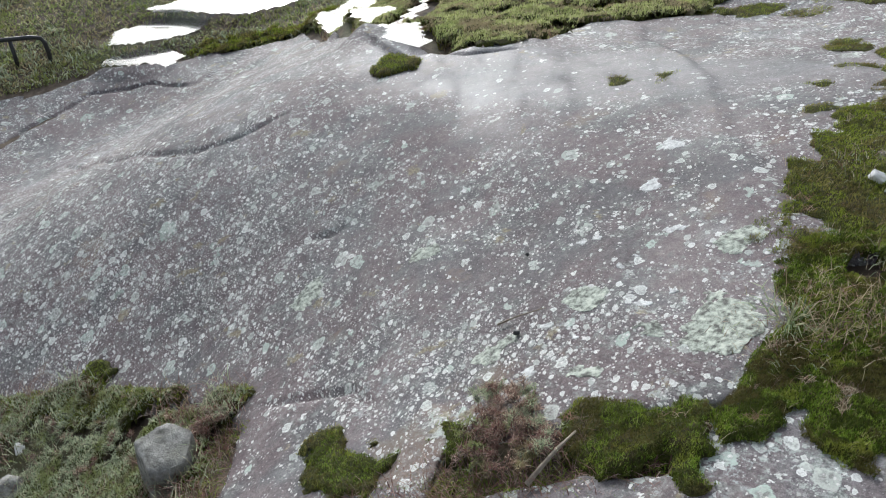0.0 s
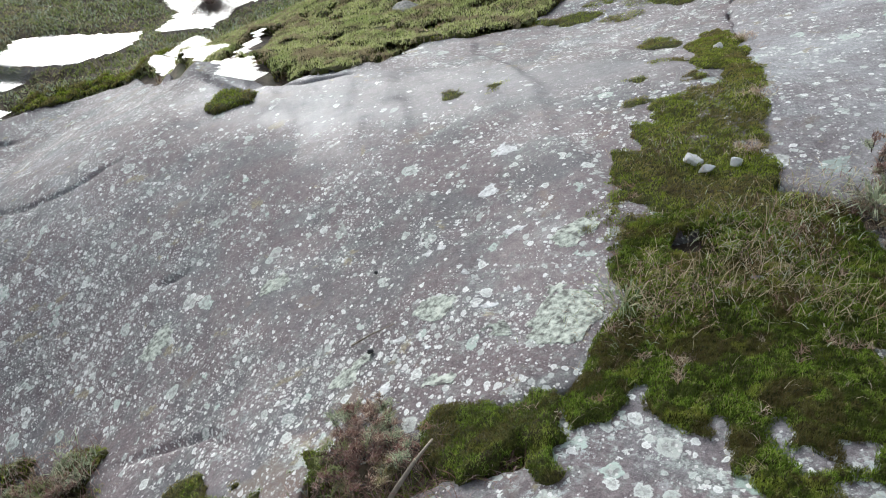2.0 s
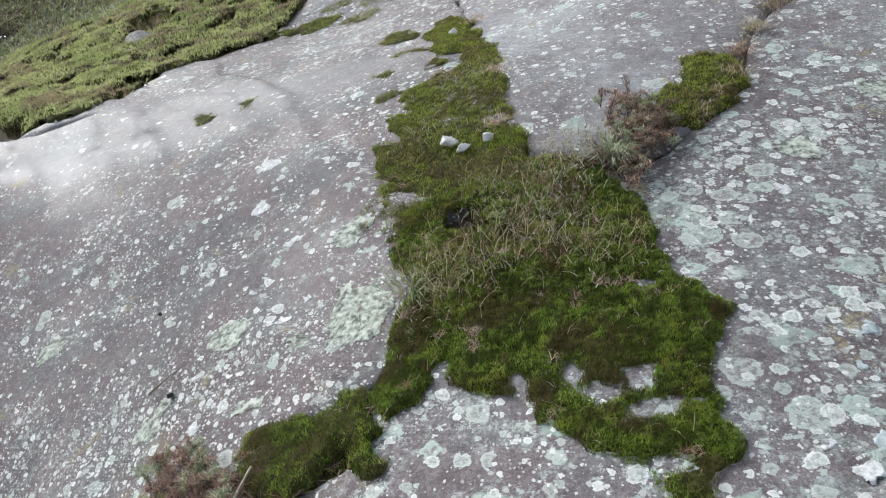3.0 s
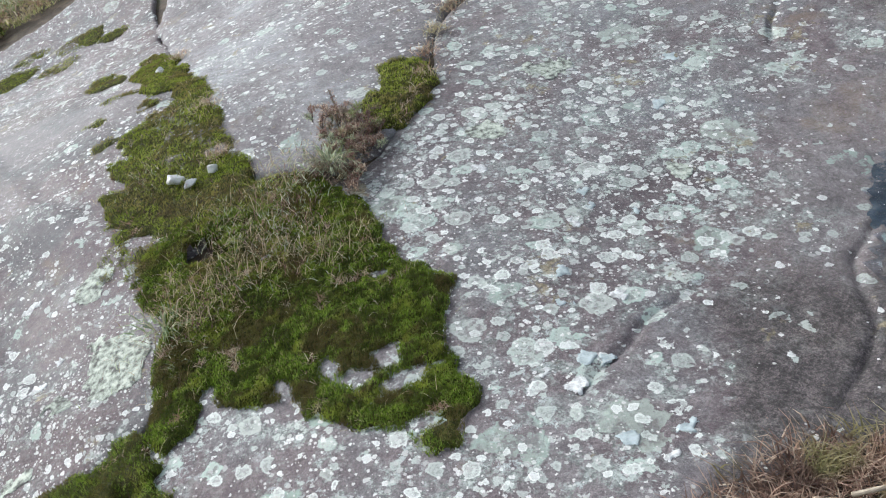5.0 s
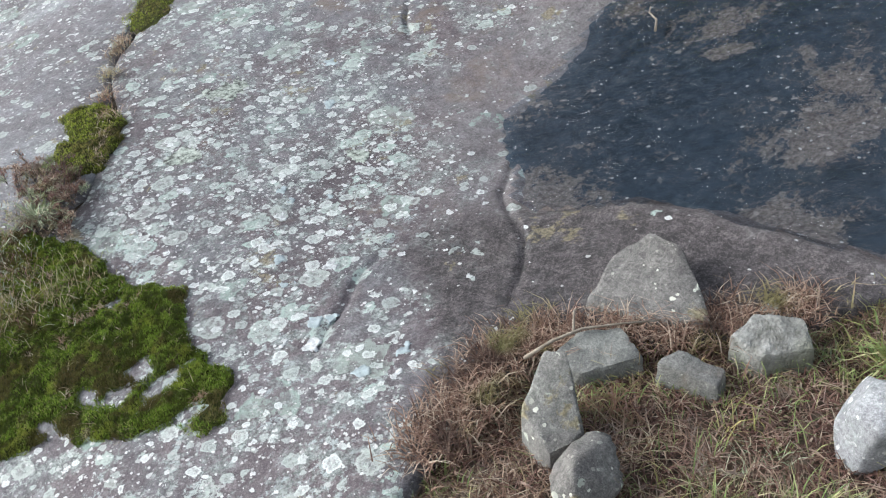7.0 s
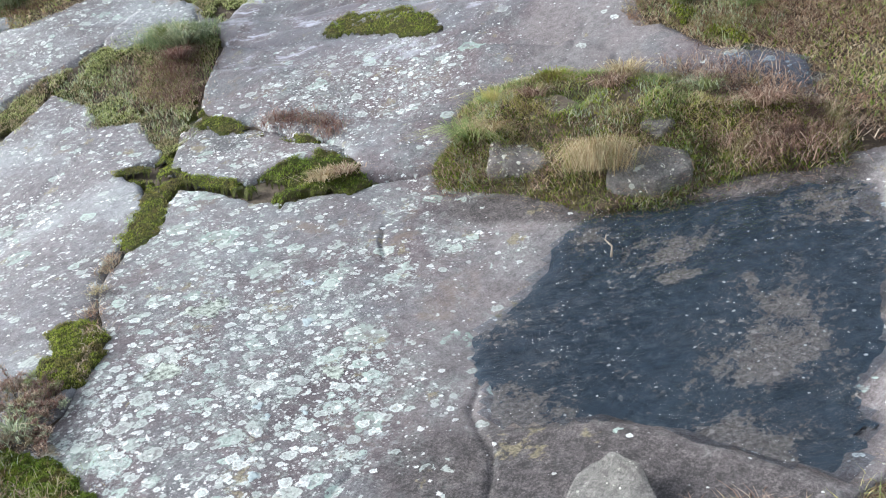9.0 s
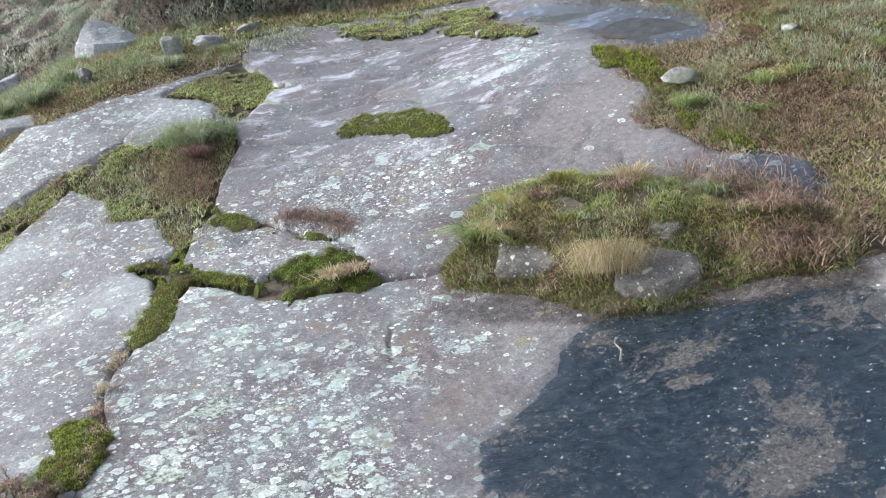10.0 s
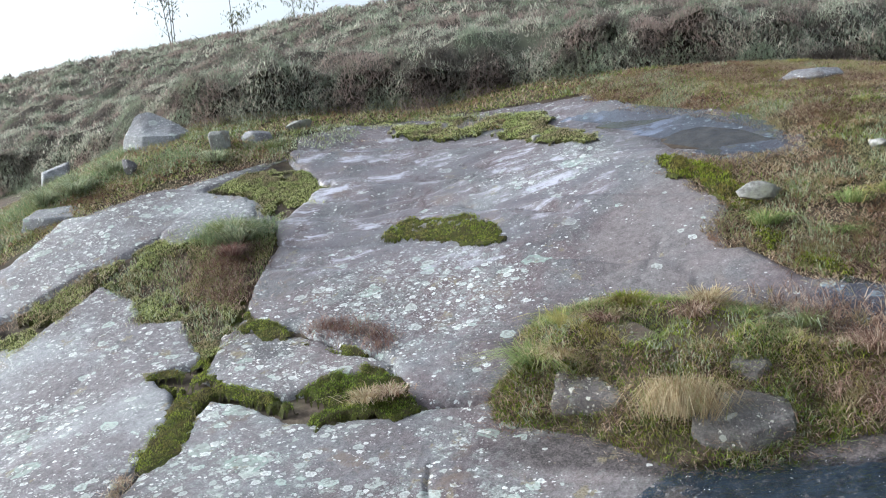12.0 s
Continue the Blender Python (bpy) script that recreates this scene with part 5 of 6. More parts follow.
turf("field_turf", FIELD_BACK, "rough turf below the heath", TURF, 2200, 0.045, 0.004, lean=(0.6, 2.6), margin=0.08, lift=0.03)
FIELD_NEAR = [(-0.2, 7.95), (0.9, 7.75), (1.5, 7.8), (2.4, 7.5), (3.4, 7.45), (3.7, 7.85), (3.2, 8.1), (1.5, 8.4), (0.0, 8.5)]
turf("near_turf", FIELD_NEAR, "short brown and green turf behind the slabs", BRACKEN, 3500, 0.035, 0.003, lean=(0.8, 2.8), lift=0.03, margin=0.05)
turf("near_moss", FIELD_NEAR, "moss among turf behind the slabs", MOSS_FADED, 3000, 0.025, 0.003, lift=0.03, patchy=0.4)
turf("field_heather", FIELD_BACK, "grey-green grass below the heath", HEATHERY, 1500, 0.08, 0.005, lean=(0.4, 1.8), patchy=0.8, cut=0.0, lift=0.03)
turf("field_heather", FIELD_LEFT, "grey-green grass of the lower slope", HEATHERY, 600, 0.09, 0.007, lean=(0.4, 1.8), patchy=1.2, cut=0.0, holes=PUDDLES)
turf("field_bracken", FIELD_BACK, "dead grass below the heath", BRACKEN, 700, 0.07, 0.006, lean=(0.6, 2.4), lift=0.03)


def heather(name, poly, stems, tall, label, green=0.25):
    """A straggling heather plant: bent woody stems furred with dead or living needles."""
    cx, cy = np.mean(poly, 0)
    plant = empty(name, cx, cy, label, "shrub")
    x, y, _ = scatter(poly, 6000, rng, -0.02)
    fur = {DEAD: [], HEATHERY: [], LITTER: []}
    for k in range(stems):
        j = rng.integers(0, len(x))
        a = rng.uniform(0, 2 * np.pi)
        ln = tall * rng.uniform(0.5, 1.4)
        f = np.linspace(0, 1, 6)
        bow = ln * rng.uniform(0.3, 1.1)
        px, py = x[j] + np.cos(a) * bow * f**1.4, y[j] + np.sin(a) * bow * f**1.4
        pz = land(px, py) + 0.012 + ln * np.sin(f * rng.uniform(1.2, 2.4)) * rng.uniform(0.35, 0.8)
        line = np.stack([px, py, pz], -1) + rng.normal(0, 0.003, (6, 3))
        tube("stem", line, np.linspace(0.0026, 0.0012, 6), BARK, plant, 5)
        m = HEATHERY if rng.random() < green else (LITTER if rng.random() < 0.4 else DEAD)
        u = rng.uniform(0.8, 5, 85)
        i = u.astype(int).clip(0, 4)
        fur[m].append(line[i] + (line[i + 1] - line[i]) * (u - i)[:, None] + rng.normal(0, 0.006, (85, 3)))
    for m, pts in fur.items():
        if pts:
            p = np.concatenate(pts)
            n = len(p)
            blades("needles", p, rng.uniform(0.5, 1.3, n) * 0.013, rng.uniform(0.7, 1.4, n) * 0.0013, rng.uniform(0.3, 2.4, n), m, plant, rng)["kind"] = "stuff"
    return plant


def chip(x, y, r, label, thick=0.018):
    a = np.linspace(0, 2 * np.pi, 9)[:-1]
    ring = np.stack([x + r * np.cos(a) * (1.3 + 0.3 * np.sin(3 * a)), y + r * np.sin(a)], -1)
    return moss("moss_tuft", ring, thick, label, density=24000, cell=0.016, ragged=0.08, lump=0.05)


for x, y, r in [(-0.78, 3.86, 0.06), (-0.86, 4.75, 0.1), (-0.68, 4.2, 0.08), (-0.7, 3.56, 0.04), (-1.74, 5.99, 0.16), (-1.36, 5.85, 0.14), (-2.0, 5.95, 0.12), (-1.25, 6.2, 0.16), (-0.98, 6.05, 0.1), (-0.9, 4.95, 0.06), (-1.62, 6.3, 0.12)]:
    chip(x, y, r, "small yellow-green tuft of moss on bare rock")
for x, y, r in [(-3.46, 1.5, 0.09), (-2.28, 1.62, 0.05), (-1.64, 1.42, 0.06), (-1.36, 1.42, 0.05), (-1.14, 1.52, 0.06)]:
    chip(x, y, r, "green rounded moss tuft at the foot of the slab", 0.05)

# ---- crusts of lichen large enough to tell apart ----
def crust(slab_ob, x0, y0, radius, material, seed, rise=0.0, stretch=1.0):
    def keep(x, y):
        d = np.hypot((x - x0) / stretch, y - y0)
        return radius * (0.85 + 0.9 * fbm(x + seed, y, radius * 1.1, 4, 90)) - d + 0.025 * fbm(x, y, 0.022, 3, 91)

    box = [(x0 - radius * 1.6 * stretch, y0 - radius * 1.6), (x0 + radius * 1.6 * stretch, y0 + radius * 1.6)]
    ob = sheet("lichen", *span(box, min(0.006, radius / 7), 0.0), lambda x, y, k: land(x, y) + rise * ledge(x, y) + rock_top(x, y) + 0.002 - 0.006 * (k < 0.006) + 0.0015 * fbm(x, y, 0.012, 2, 92), keep, material, slab_ob)
    return ob


for n, (x, y, r, m, s) in enumerate([
        (-1.0, 2.15, 0.085, CRUST, 1.0), (-0.49, 2.09, 0.14, CRUST, 1.1), (-1.19, 1.87, 0.085, CRUST, 1.2), (-1.1, 2.86, 0.045, CRUST_WHITE, 1.2), (-0.86, 2.57, 0.04, CRUST_WHITE, 1.3), (-1.93, 2.43, 0.06, CRUST, 1.4),
        (-0.78, 1.8, 0.075, CRUST, 1.0), (-0.68, 2.01, 0.06, CRUST, 1.2), (-2.44, 2.18, 0.09, CRUST, 0.8), (-0.63, 2.49, 0.08, CRUST, 1.1), (-1.14, 3.16, 0.05, CRUST_WHITE, 1.6), (-1.0, 1.78, 0.05, CRUST_WHITE, 1.0)]):
    crust(broad, x, y, r, m, n * 3.1, 0.022, s)
for n, (x, y, r) in enumerate([(-1.97, 2.91, 0.022), (-0.95, 2.41, 0.022), (-0.96, 2.32, 0.018), (-1.13, 2.48, 0.016), (-1.15, 2.66, 0.02), (-2.0, 2.83, 0.026), (-1.07, 2.0, 0.02), (-0.79, 2.14, 0.026), (-0.72, 2.22, 0.02), (-0.84, 2.56, 0.026), (-1.2, 2.46, 0.026), (-2.0, 2.64, 0.016), (-0.92, 1.95, 0.018)]):
    crust(broad, x, y, r, CRUST_WHITE, 70 + n * 1.7, 0.022, 1.1)
for n, (x, y, r) in enumerate([(0.75, 1.32, 0.032), (0.81, 1.41, 0.03), (0.86, 1.38, 0.022), (0.97, 1.6, 0.03), (0.82, 1.62, 0.03), (0.86, 1.76, 0.035), (0.86, 1.03, 0.032), (0.95, 1.1, 0.03), (0.8, 1.11, 0.028), (0.7, 1.39, 0.02), (1.69, 2.82, 0.05), (1.53, 2.55, 0.045), (0.78, 2.39, 0.035), (1.07, 2.12, 0.03), (1.06, 2.04, 0.028), (0.99, 1.98, 0.025), (1.19, 1.97, 0.035), (1.4, 2.13, 0.06), (1.22, 2.97, 0.1), (0.88, 2.62, 0.085)]):
    crust(pool_rock, x, y, r, CRUST if r > 0.05 else (CRUST_BLUE if n % 3 else CRUST_WHITE), 40 + n * 2.3)

# ---- loose stones ----
def ground_at(x, y):
    return float(land(np.array([x]), np.array([y]))[0])


def stone(name, x, y, size, turn, seed, material, label, sink=0.3, group="", facets=11, base=None):
    """A broken stone: a ball cut by flat faces, its edges worn and its faces pitted."""
    r = np.random.default_rng(seed)
    bm = bmesh.new()
    bmesh.ops.create_icosphere(bm, subdivisions=4, radius=1.0)
    p = np.array([v.co for v in bm.verts])
    cut = np.concatenate([r.normal(size=(facets, 3)), np.eye(3) + 0.45 * r.normal(size=(3, 3)), -np.eye(3) + 0.45 * r.normal(size=(3, 3))])
    cut /= np.linalg.norm(cut, axis=1)[:, None]
    far = r.uniform(0.5, 0.8, len(cut))
    reach = np.min(np.where(p @ cut.T > 0.05, far / np.maximum(p @ cut.T, 0.05), 1.25), 1)
    q = p * reach[:, None]
    q *= (1 + 0.04 * fbm(p[:, 0] * 2 + seed, p[:, 1] * 2 + p[:, 2] * 1.7, 0.8, 5, seed) + 0.02 * fbm(p[:, 0] * 2 - p[:, 2], p[:, 1] * 2 + seed, 0.15, 2, seed))[:, None]
    q = (q - (q.max(0) + q.min(0)) / 2) / (q.max(0) - q.min(0)) * np.array(size)
    for v, c in zip(bm.verts, q):
        v.co = c
    me = bpy.data.meshes.new(name)
    bm.to_mesh(me)
    bm.free()
    me.materials.append(material)
    me.polygons.foreach_set("use_smooth", np.ones(len(me.polygons), bool))
    ob = new(name, me)
    z = float(land(np.array([x]), np.array([y]))[0]) if base is None else base
    ob.matrix_world = pose(x, y, z + size[2] * (0.5 - sink), *turn)
    return tagged(ob, label, "stone", group)


def flag(name, ring, material, label, group="", seed=1, worn=0.014):
    """A split stone: a flat-faced block over a ring of corners, each with its own top height."""
    bm = bmesh.new()
    c = np.mean(np.asarray(ring), 0)
    z0 = float(land(np.array([c[0]]), np.array([c[1]]))[0])
    low = [bm.verts.new((1.06 * (x - c[0]), 1.06 * (y - c[1]), -0.16)) for x, y, h in ring]
    top = [bm.verts.new((0.94 * (x - c[0]), 0.94 * (y - c[1]), h)) for x, y, h in ring]
    n = len(ring)
    bm.faces.new(top)
    bm.faces.new(low[::-1])
    for i in range(n):
        bm.faces.new((low[i], low[(i + 1) % n], top[(i + 1) % n], top[i]))
    bmesh.ops.recalc_face_normals(bm, faces=bm.faces[:])
    bmesh.ops.bevel(bm, geom=bm.edges[:], offset=worn, segments=2, affect="EDGES", profile=0.6)
    bmesh.ops.triangulate(bm, faces=bm.faces[:])
    for _ in range(3):
        bmesh.ops.subdivide_edges(bm, edges=[e for e in bm.edges if e.calc_length() > 0.02], cuts=1)
        bmesh.ops.triangulate(bm, faces=bm.faces[:])
    p = np.array([v.co for v in bm.verts])
    d = 0.012 * fbm(p[:, 0] + p[:, 2] * 0.7 + seed, p[:, 1] - p[:, 2] * 0.6, 0.1, 5, seed) + 0.004 * fbm(p[:, 0] - p[:, 2], p[:, 1] + p[:, 2] + seed, 0.02, 2, seed)
    way = p - p.mean(0)
    way /= np.linalg.norm(way, axis=1)[:, None] + 1e-9
    for v, q in zip(bm.verts, p + way * d[:, None]):
        v.co = q
    me = bpy.data.meshes.new(name)
    bm.to_mesh(me)
    bm.free()
    me.materials.append(material)
    me.polygons.foreach_set("use_smooth", np.ones(len(me.polygons), bool))
    me.set_sharp_from_angle(angle=radians(38))
    ob = new(name, me)
    ob.location = (c[0], c[1], z0)
    return tagged(ob, label, "stone", group)


LOOSE = "loose stones beside the pool"
flag("stone", [(1.4, 0.86, 0.03), (1.58, 0.92, 0.07), (1.68, 0.87, 0.13), (1.71, 0.76, 0.12), (1.57, 0.53, 0.04), (1.46, 0.64, 0.03)], STONE, "large wedge of grey stone leaning at the pool's end", LOOSE, 3)
flag("stone", [(1.15, 0.76, 0.03), (1.27, 0.75, 0.07), (1.38, 0.68, 0.07), (1.36, 0.57, 0.04), (1.2, 0.65, 0.02)], STONE, "flat grey stone among dead grass", LOOSE, 4)
flag("stone", [(0.97, 0.62, 0.06), (1.09, 0.66, 0.19), (1.12, 0.6, 0.2), (1.06, 0.48, 0.04), (0.96, 0.5, 0.03)], STONE, "upright pointed grey stone", LOOSE, 5, 0.01)
flag("stone", [(1.34, 0.53, 0.04), (1.42, 0.52, 0.05), (1.46, 0.4, 0.03), (1.4, 0.38, 0.02)], STONE, "small grey stone half sunk in grass", LOOSE, 6, 0.01)
flag("stone", [(1.52, 0.46, 0.06), (1.62, 0.46, 0.08), (1.7, 0.36, 0.08), (1.65, 0.28, 0.05), (1.54, 0.36, 0.04)], STONE_PALE, "squat pale stone in dead grass", LOOSE, 7)
stone("stone", 1.51, 0.05, (0.2, 0.16, 0.24), (15, 20, 30), 8, STONE_FAR, "smooth pale grey stone standing in grass", 0.3, LOOSE, 14)
stone("stone", 0.98, 0.4, (0.22, 0.16, 0.13), (0, 10, 10), 9, STONE, "grey stone half hidden in dead grass", 0.35, LOOSE, 10)
flag("stone", [(-2.46, 1.14, 0.17), (-2.42, 1.3, 0.19), (-2.28, 1.33, 0.18), (-2.18, 1.2, 0.16), (-2.26, 1.08, 0.14)], STONE_PALE, "block of pale stone in the turf below the slab", "", 10, 0.02)
stone("pebble", -3.48, 1.06, (0.07, 0.06, 0.05), (0, 0, 0), 11, QUARTZ, "small white pebble in the turf", -0.4, "", 12)
BANKS = "stones in the grass bank"
flag("stone", [(2.8, 2.78, 0.08), (2.92, 2.9, 0.17), (3.08, 2.82, 0.20), (3.24, 2.62, 0.17), (3.2, 2.48, 0.11), (3.0, 2.5, 0.08)], STONE_DARK, "dark grey stone jutting from the grass bank", BANKS, 12, 0.035)
flag("stone", [(3.14, 2.78, 0.17), (3.22, 2.88, 0.26), (3.36, 2.76, 0.28), (3.4, 2.6, 0.23), (3.26, 2.58, 0.17)], STONE_DARK, "grey stone above another in the grass bank", BANKS, 34, 0.035)
flag("stone", [(3.04, 2.14, 0.08), (3.16, 2.23, 0.17), (3.33, 2.1, 0.20), (3.44, 1.92, 0.17), (3.34, 1.82, 0.10), (3.16, 1.92, 0.07)], STONE_DARK, "grey stone beside the withered tussock", BANKS, 33, 0.035)
flag("stone", [(3.36, 2.2, 0.17), (3.43, 2.25, 0.23), (3.53, 2.13, 0.24), (3.5, 2.04, 0.19), (3.4, 2.07, 0.16)], STONE_DARK, "small rounded stone in the grass bank", BANKS, 14, 0.035)
stone("stone", -3.28, 0.86, (0.3, 0.22, 0.16), (0, 4, 20), 41, STONE_PALE, "pale yellowish stone in the turf below the slab", 0.3, "", 10)
for k, (x, y, r) in enumerate([(-0.31, 2.91, 0.06), (-0.25, 2.84, 0.04), (-0.16, 2.9, 0.05), (-0.48, 4.4, 0.07)]):
    stone("pebble", x, y, (r * 1.3, r * 0.8, 0.04), (8, 12, 40 * k), 50 + k, QUARTZ, "pale stone showing through the moss", 0.1, "pale stones in the moss", 8)
for k, (x, y) in enumerate([(-1.38, 2.39), (-1.155, 1.96)]):
    stone("pebble", x, y, (0.024, 0.02, 0.018), (0, 0, 30 * k), 60 + k, IRON, "tiny black pebble on the slab", -0.2, "", 12)
SLOPE = "stones scattered on the hillside"
stone("stone", 4.85, 3.14, (0.28, 0.2, 0.14), (0, 6, -40), 15, STONE_PALE, "flat brownish stone in the rough grass", 0.2, SLOPE)
stone("stone", 7.11, 4.32, (0.6, 0.4, 0.16), (0, -6, -50), 16, STONE_FAR, "low pale rock in the hill grass", 0.55, SLOPE)
stone("stone", 5.02, 5.52, (0.16, 0.12, 0.08), (0, 0, 20), 17, STONE_PALE, "small pale stone on moss", 0.1, SLOPE)
stone("stone", 5.7, 2.85, (0.12, 0.1, 0.07), (0, 0, 70), 18, STONE_PALE, "pale stone in the rough grass", 0.2, SLOPE)
flag("boulder", [(2.36, 9.3, 0.08), (2.55, 9.45, 0.33), (2.72, 9.45, 0.36), (2.95, 9.25, 0.22), (3.12, 9.0, 0.06), (2.78, 8.88, 0.06), (2.5, 9.0, 0.07)], STONE_FAR, "pale triangular boulder at the edge of the heath", SLOPE, 19, 0.05)
stone("boulder", 2.0, 11.4, (0.5, 0.4, 0.42), (0, 10, 40), 20, STONE_FAR, "pale boulder in front of the heath", 0.3, SLOPE, 9)
stone("stone", 3.02, 8.05, (0.24, 0.2, 0.24), (0, 12, 0), 21, STONE, "upright grey stone at the slab's edge", 0.2, SLOPE)
flag("stone", [(1.18, 8.15, -0.02), (1.33, 8.3, 0.05), (1.62, 8.16, 0.08), (1.86, 7.95, 0.02), (1.6, 7.85, -0.02), (1.35, 7.98, -0.01)], STONE_FAR, "long pale stone in the turf", SLOPE, 22, 0.02)
stone("stone", 3.9, 8.1, (0.3, 0.2, 0.14), (0, 0, 10), 23, STONE_PALE, "small pale stone below the heath", 0.4, SLOPE)
stone("stone", 3.42, 8.05, (0.36, 0.24, 0.14), (0, 5, -30), 25, STONE_FAR, "low pale stone at the head of the gully", 0.4, SLOPE)
stone("stone", 2.18, 8.2, (0.14, 0.12, 0.16), (0, 5, -30), 26, STONE_FAR, "small pale stone in green turf", 0.1, SLOPE)
stone("stone", -3.3, 6.3, (0.3, 0.2, 0.12), (0, 0, 40), 24, STONE_PALE, "pale stone in the green turf", 0.2, SLOPE)

# ---- a tube along a line ----
def tube(name, line, radii, material, parent=None, sides=7):
    """A round bar that follows a line, with a radius for each point."""
    line = np.asarray(line, float)
    n = len(line)
    way = np.gradient(line, axis=0)
    way /= np.linalg.norm(way, axis=1)[:, None] + 1e-9
    ref = np.where(np.abs(way[:, 2:3]) > 0.9, [[1.0, 0, 0]], [[0, 0, 1.0]])
    a = np.cross(way, ref)
    a /= np.linalg.norm(a, axis=1)[:, None]
    b = np.cross(way, a)
    ang = np.linspace(0, 2 * np.pi, sides, endpoint=False)
    ring = line[:, None] + np.asarray(radii)[:, None, None] * (np.cos(ang)[None, :, None] * a[:, None] + np.sin(ang)[None, :, None] * b[:, None])
    v = np.concatenate([ring.reshape(-1, 3), line[:1], line[-1:]])
    i, j = np.meshgrid(np.arange(n - 1), np.arange(sides), indexing="ij")
    k = (j + 1) % sides
    quads = np.stack([i * sides + j, i * sides + k, (i + 1) * sides + k, (i + 1) * sides + j], -1).reshape(-1, 4)
    j = np.arange(sides)
    k = (j + 1) % sides
    caps = np.concatenate([np.stack([k, j, np.full(sides, n * sides)], -1), np.stack([(n - 1) * sides + j, (n - 1) * sides + k, np.full(sides, n * sides + 1)], -1)])
    return mesh_object(name, v, quads, caps, material, parent)


# ---- straggling heather ----
heather("dead_heather", SHRUB_DRY, 110, 0.065, "reddish-brown dead heather with green shoots in the crack", 0.3)
heather("dead_heather", HEATHER_DEAD, 110, 0.065, "brown dead heather clump against the slab", 0.25)
heather("heather", [(-3.9, 1.1), (-3.4, 1.35), (-2.8, 1.4), (-2.7, 1.1), (-3.3, 0.9)], 90, 0.09, "grey-green heather growing in turf below the slab", 0.8)
heather("dead_heather", [(-2.72, 1.4), (-2.55, 1.54), (-2.3, 1.5), (-2.25, 1.36), (-2.4, 1.3)], 40, 0.07, "dark dead heather in the hollow beside the slab", 0.05)

# ---- low steel rail on the lower slope ----
rail = empty("steel_rail", -9.55, 4.55, "low bent rail of dark painted steel standing in turf", "rail")
rz = float(land(np.array([-9.5]), np.array([4.6]))[0])
bar = [(-9.8, 4.3, rz + 0.25), (-9.74, 4.36, rz + 0.29), (-9.6, 4.5, rz + 0.3), (-9.48, 4.66, rz + 0.3), (-9.42, 4.74, rz + 0.28), (-9.4, 4.77, rz + 0.22), (-9.4, 4.78, rz + 0.1), (-9.4, 4.78, rz - 0.1)]
tube("top_bar", bar, [0.026] * len(bar), IRON, rail, 10)
tube("leg", [(-9.62, 4.48, rz + 0.28), (-9.61, 4.48, rz + 0.1), (-9.6, 4.48, rz - 0.1)], [0.024] * 3, IRON, rail, 10)

# ---- fallen twigs ----
def twig(points, thick, label):
    p = np.array([(x, y, float(land(np.array([x]), np.array([y]))[0]) + h) for x, y, h in points])
    return tagged(tube("twig", p, np.linspace(thick, thick * 0.4, len(p)), TWIG), label, "twig")


twig([(1.12, 0.78, 0.05), (1.2, 0.76, 0.07), (1.28, 0.73, 0.08), (1.37, 0.68, 0.07), (1.46, 0.62, 0.06)], 0.0055, "pale weathered twig among dead grass")
twig([(1.26, 0.74, 0.08), (1.3, 0.78, 0.1), (1.33, 0.8, 0.08)], 0.004, "pale weathered twig among dead grass")
twig([(2.73, 1.82, 0.01), (2.78, 1.86, 0.02), (2.8, 1.92, 0.02), (2.84, 1.95, 0.015)], 0.006, "bleached twig lying in the pool")
twig([(-1.26, 2.0, 0.012), (-1.2, 2.04, 0.016), (-1.12, 2.09, 0.012)], 0.004, "dark thin twig on the slab")
twig([(-0.72, 1.32, 0.02), (-0.7, 1.42, 0.05), (-0.68, 1.5, 0.06)], 0.008, "bent root stem among moss")

# ---- withered tussocks ----
def tussock(x, y, tall, count, base, label, material=STRAW, wide=0.0028, fall=None):
    r = np.abs(rng.normal(0, 0.05, count))
    a = rng.uniform(0, 2 * np.pi, count)
    px, py = x + r * np.cos(a), y + r * np.sin(a)
    if fall is not None:                        # most blades hang one way
        a = radians(fall) + rng.normal(0, 1.0, count)
        px, py = x + 1.8 * r * np.cos(a), y + 1.8 * r * np.sin(a)
    root = np.stack([px, py, np.full(count, base) + 0.01], -1)
    ob = blades("tussock", root, rng.uniform(0.5, 1.1, count) * tall, rng.uniform(0.6, 1.3, count) * wide, rng.uniform(0.4 if fall is None else 0.2, 2.3 if fall is None else 1.0, count), material, None, rng, 1.3 if fall is None else 3.0, a + rng.normal(0, 0.4, count))
    return tagged(ob, label, "grass")


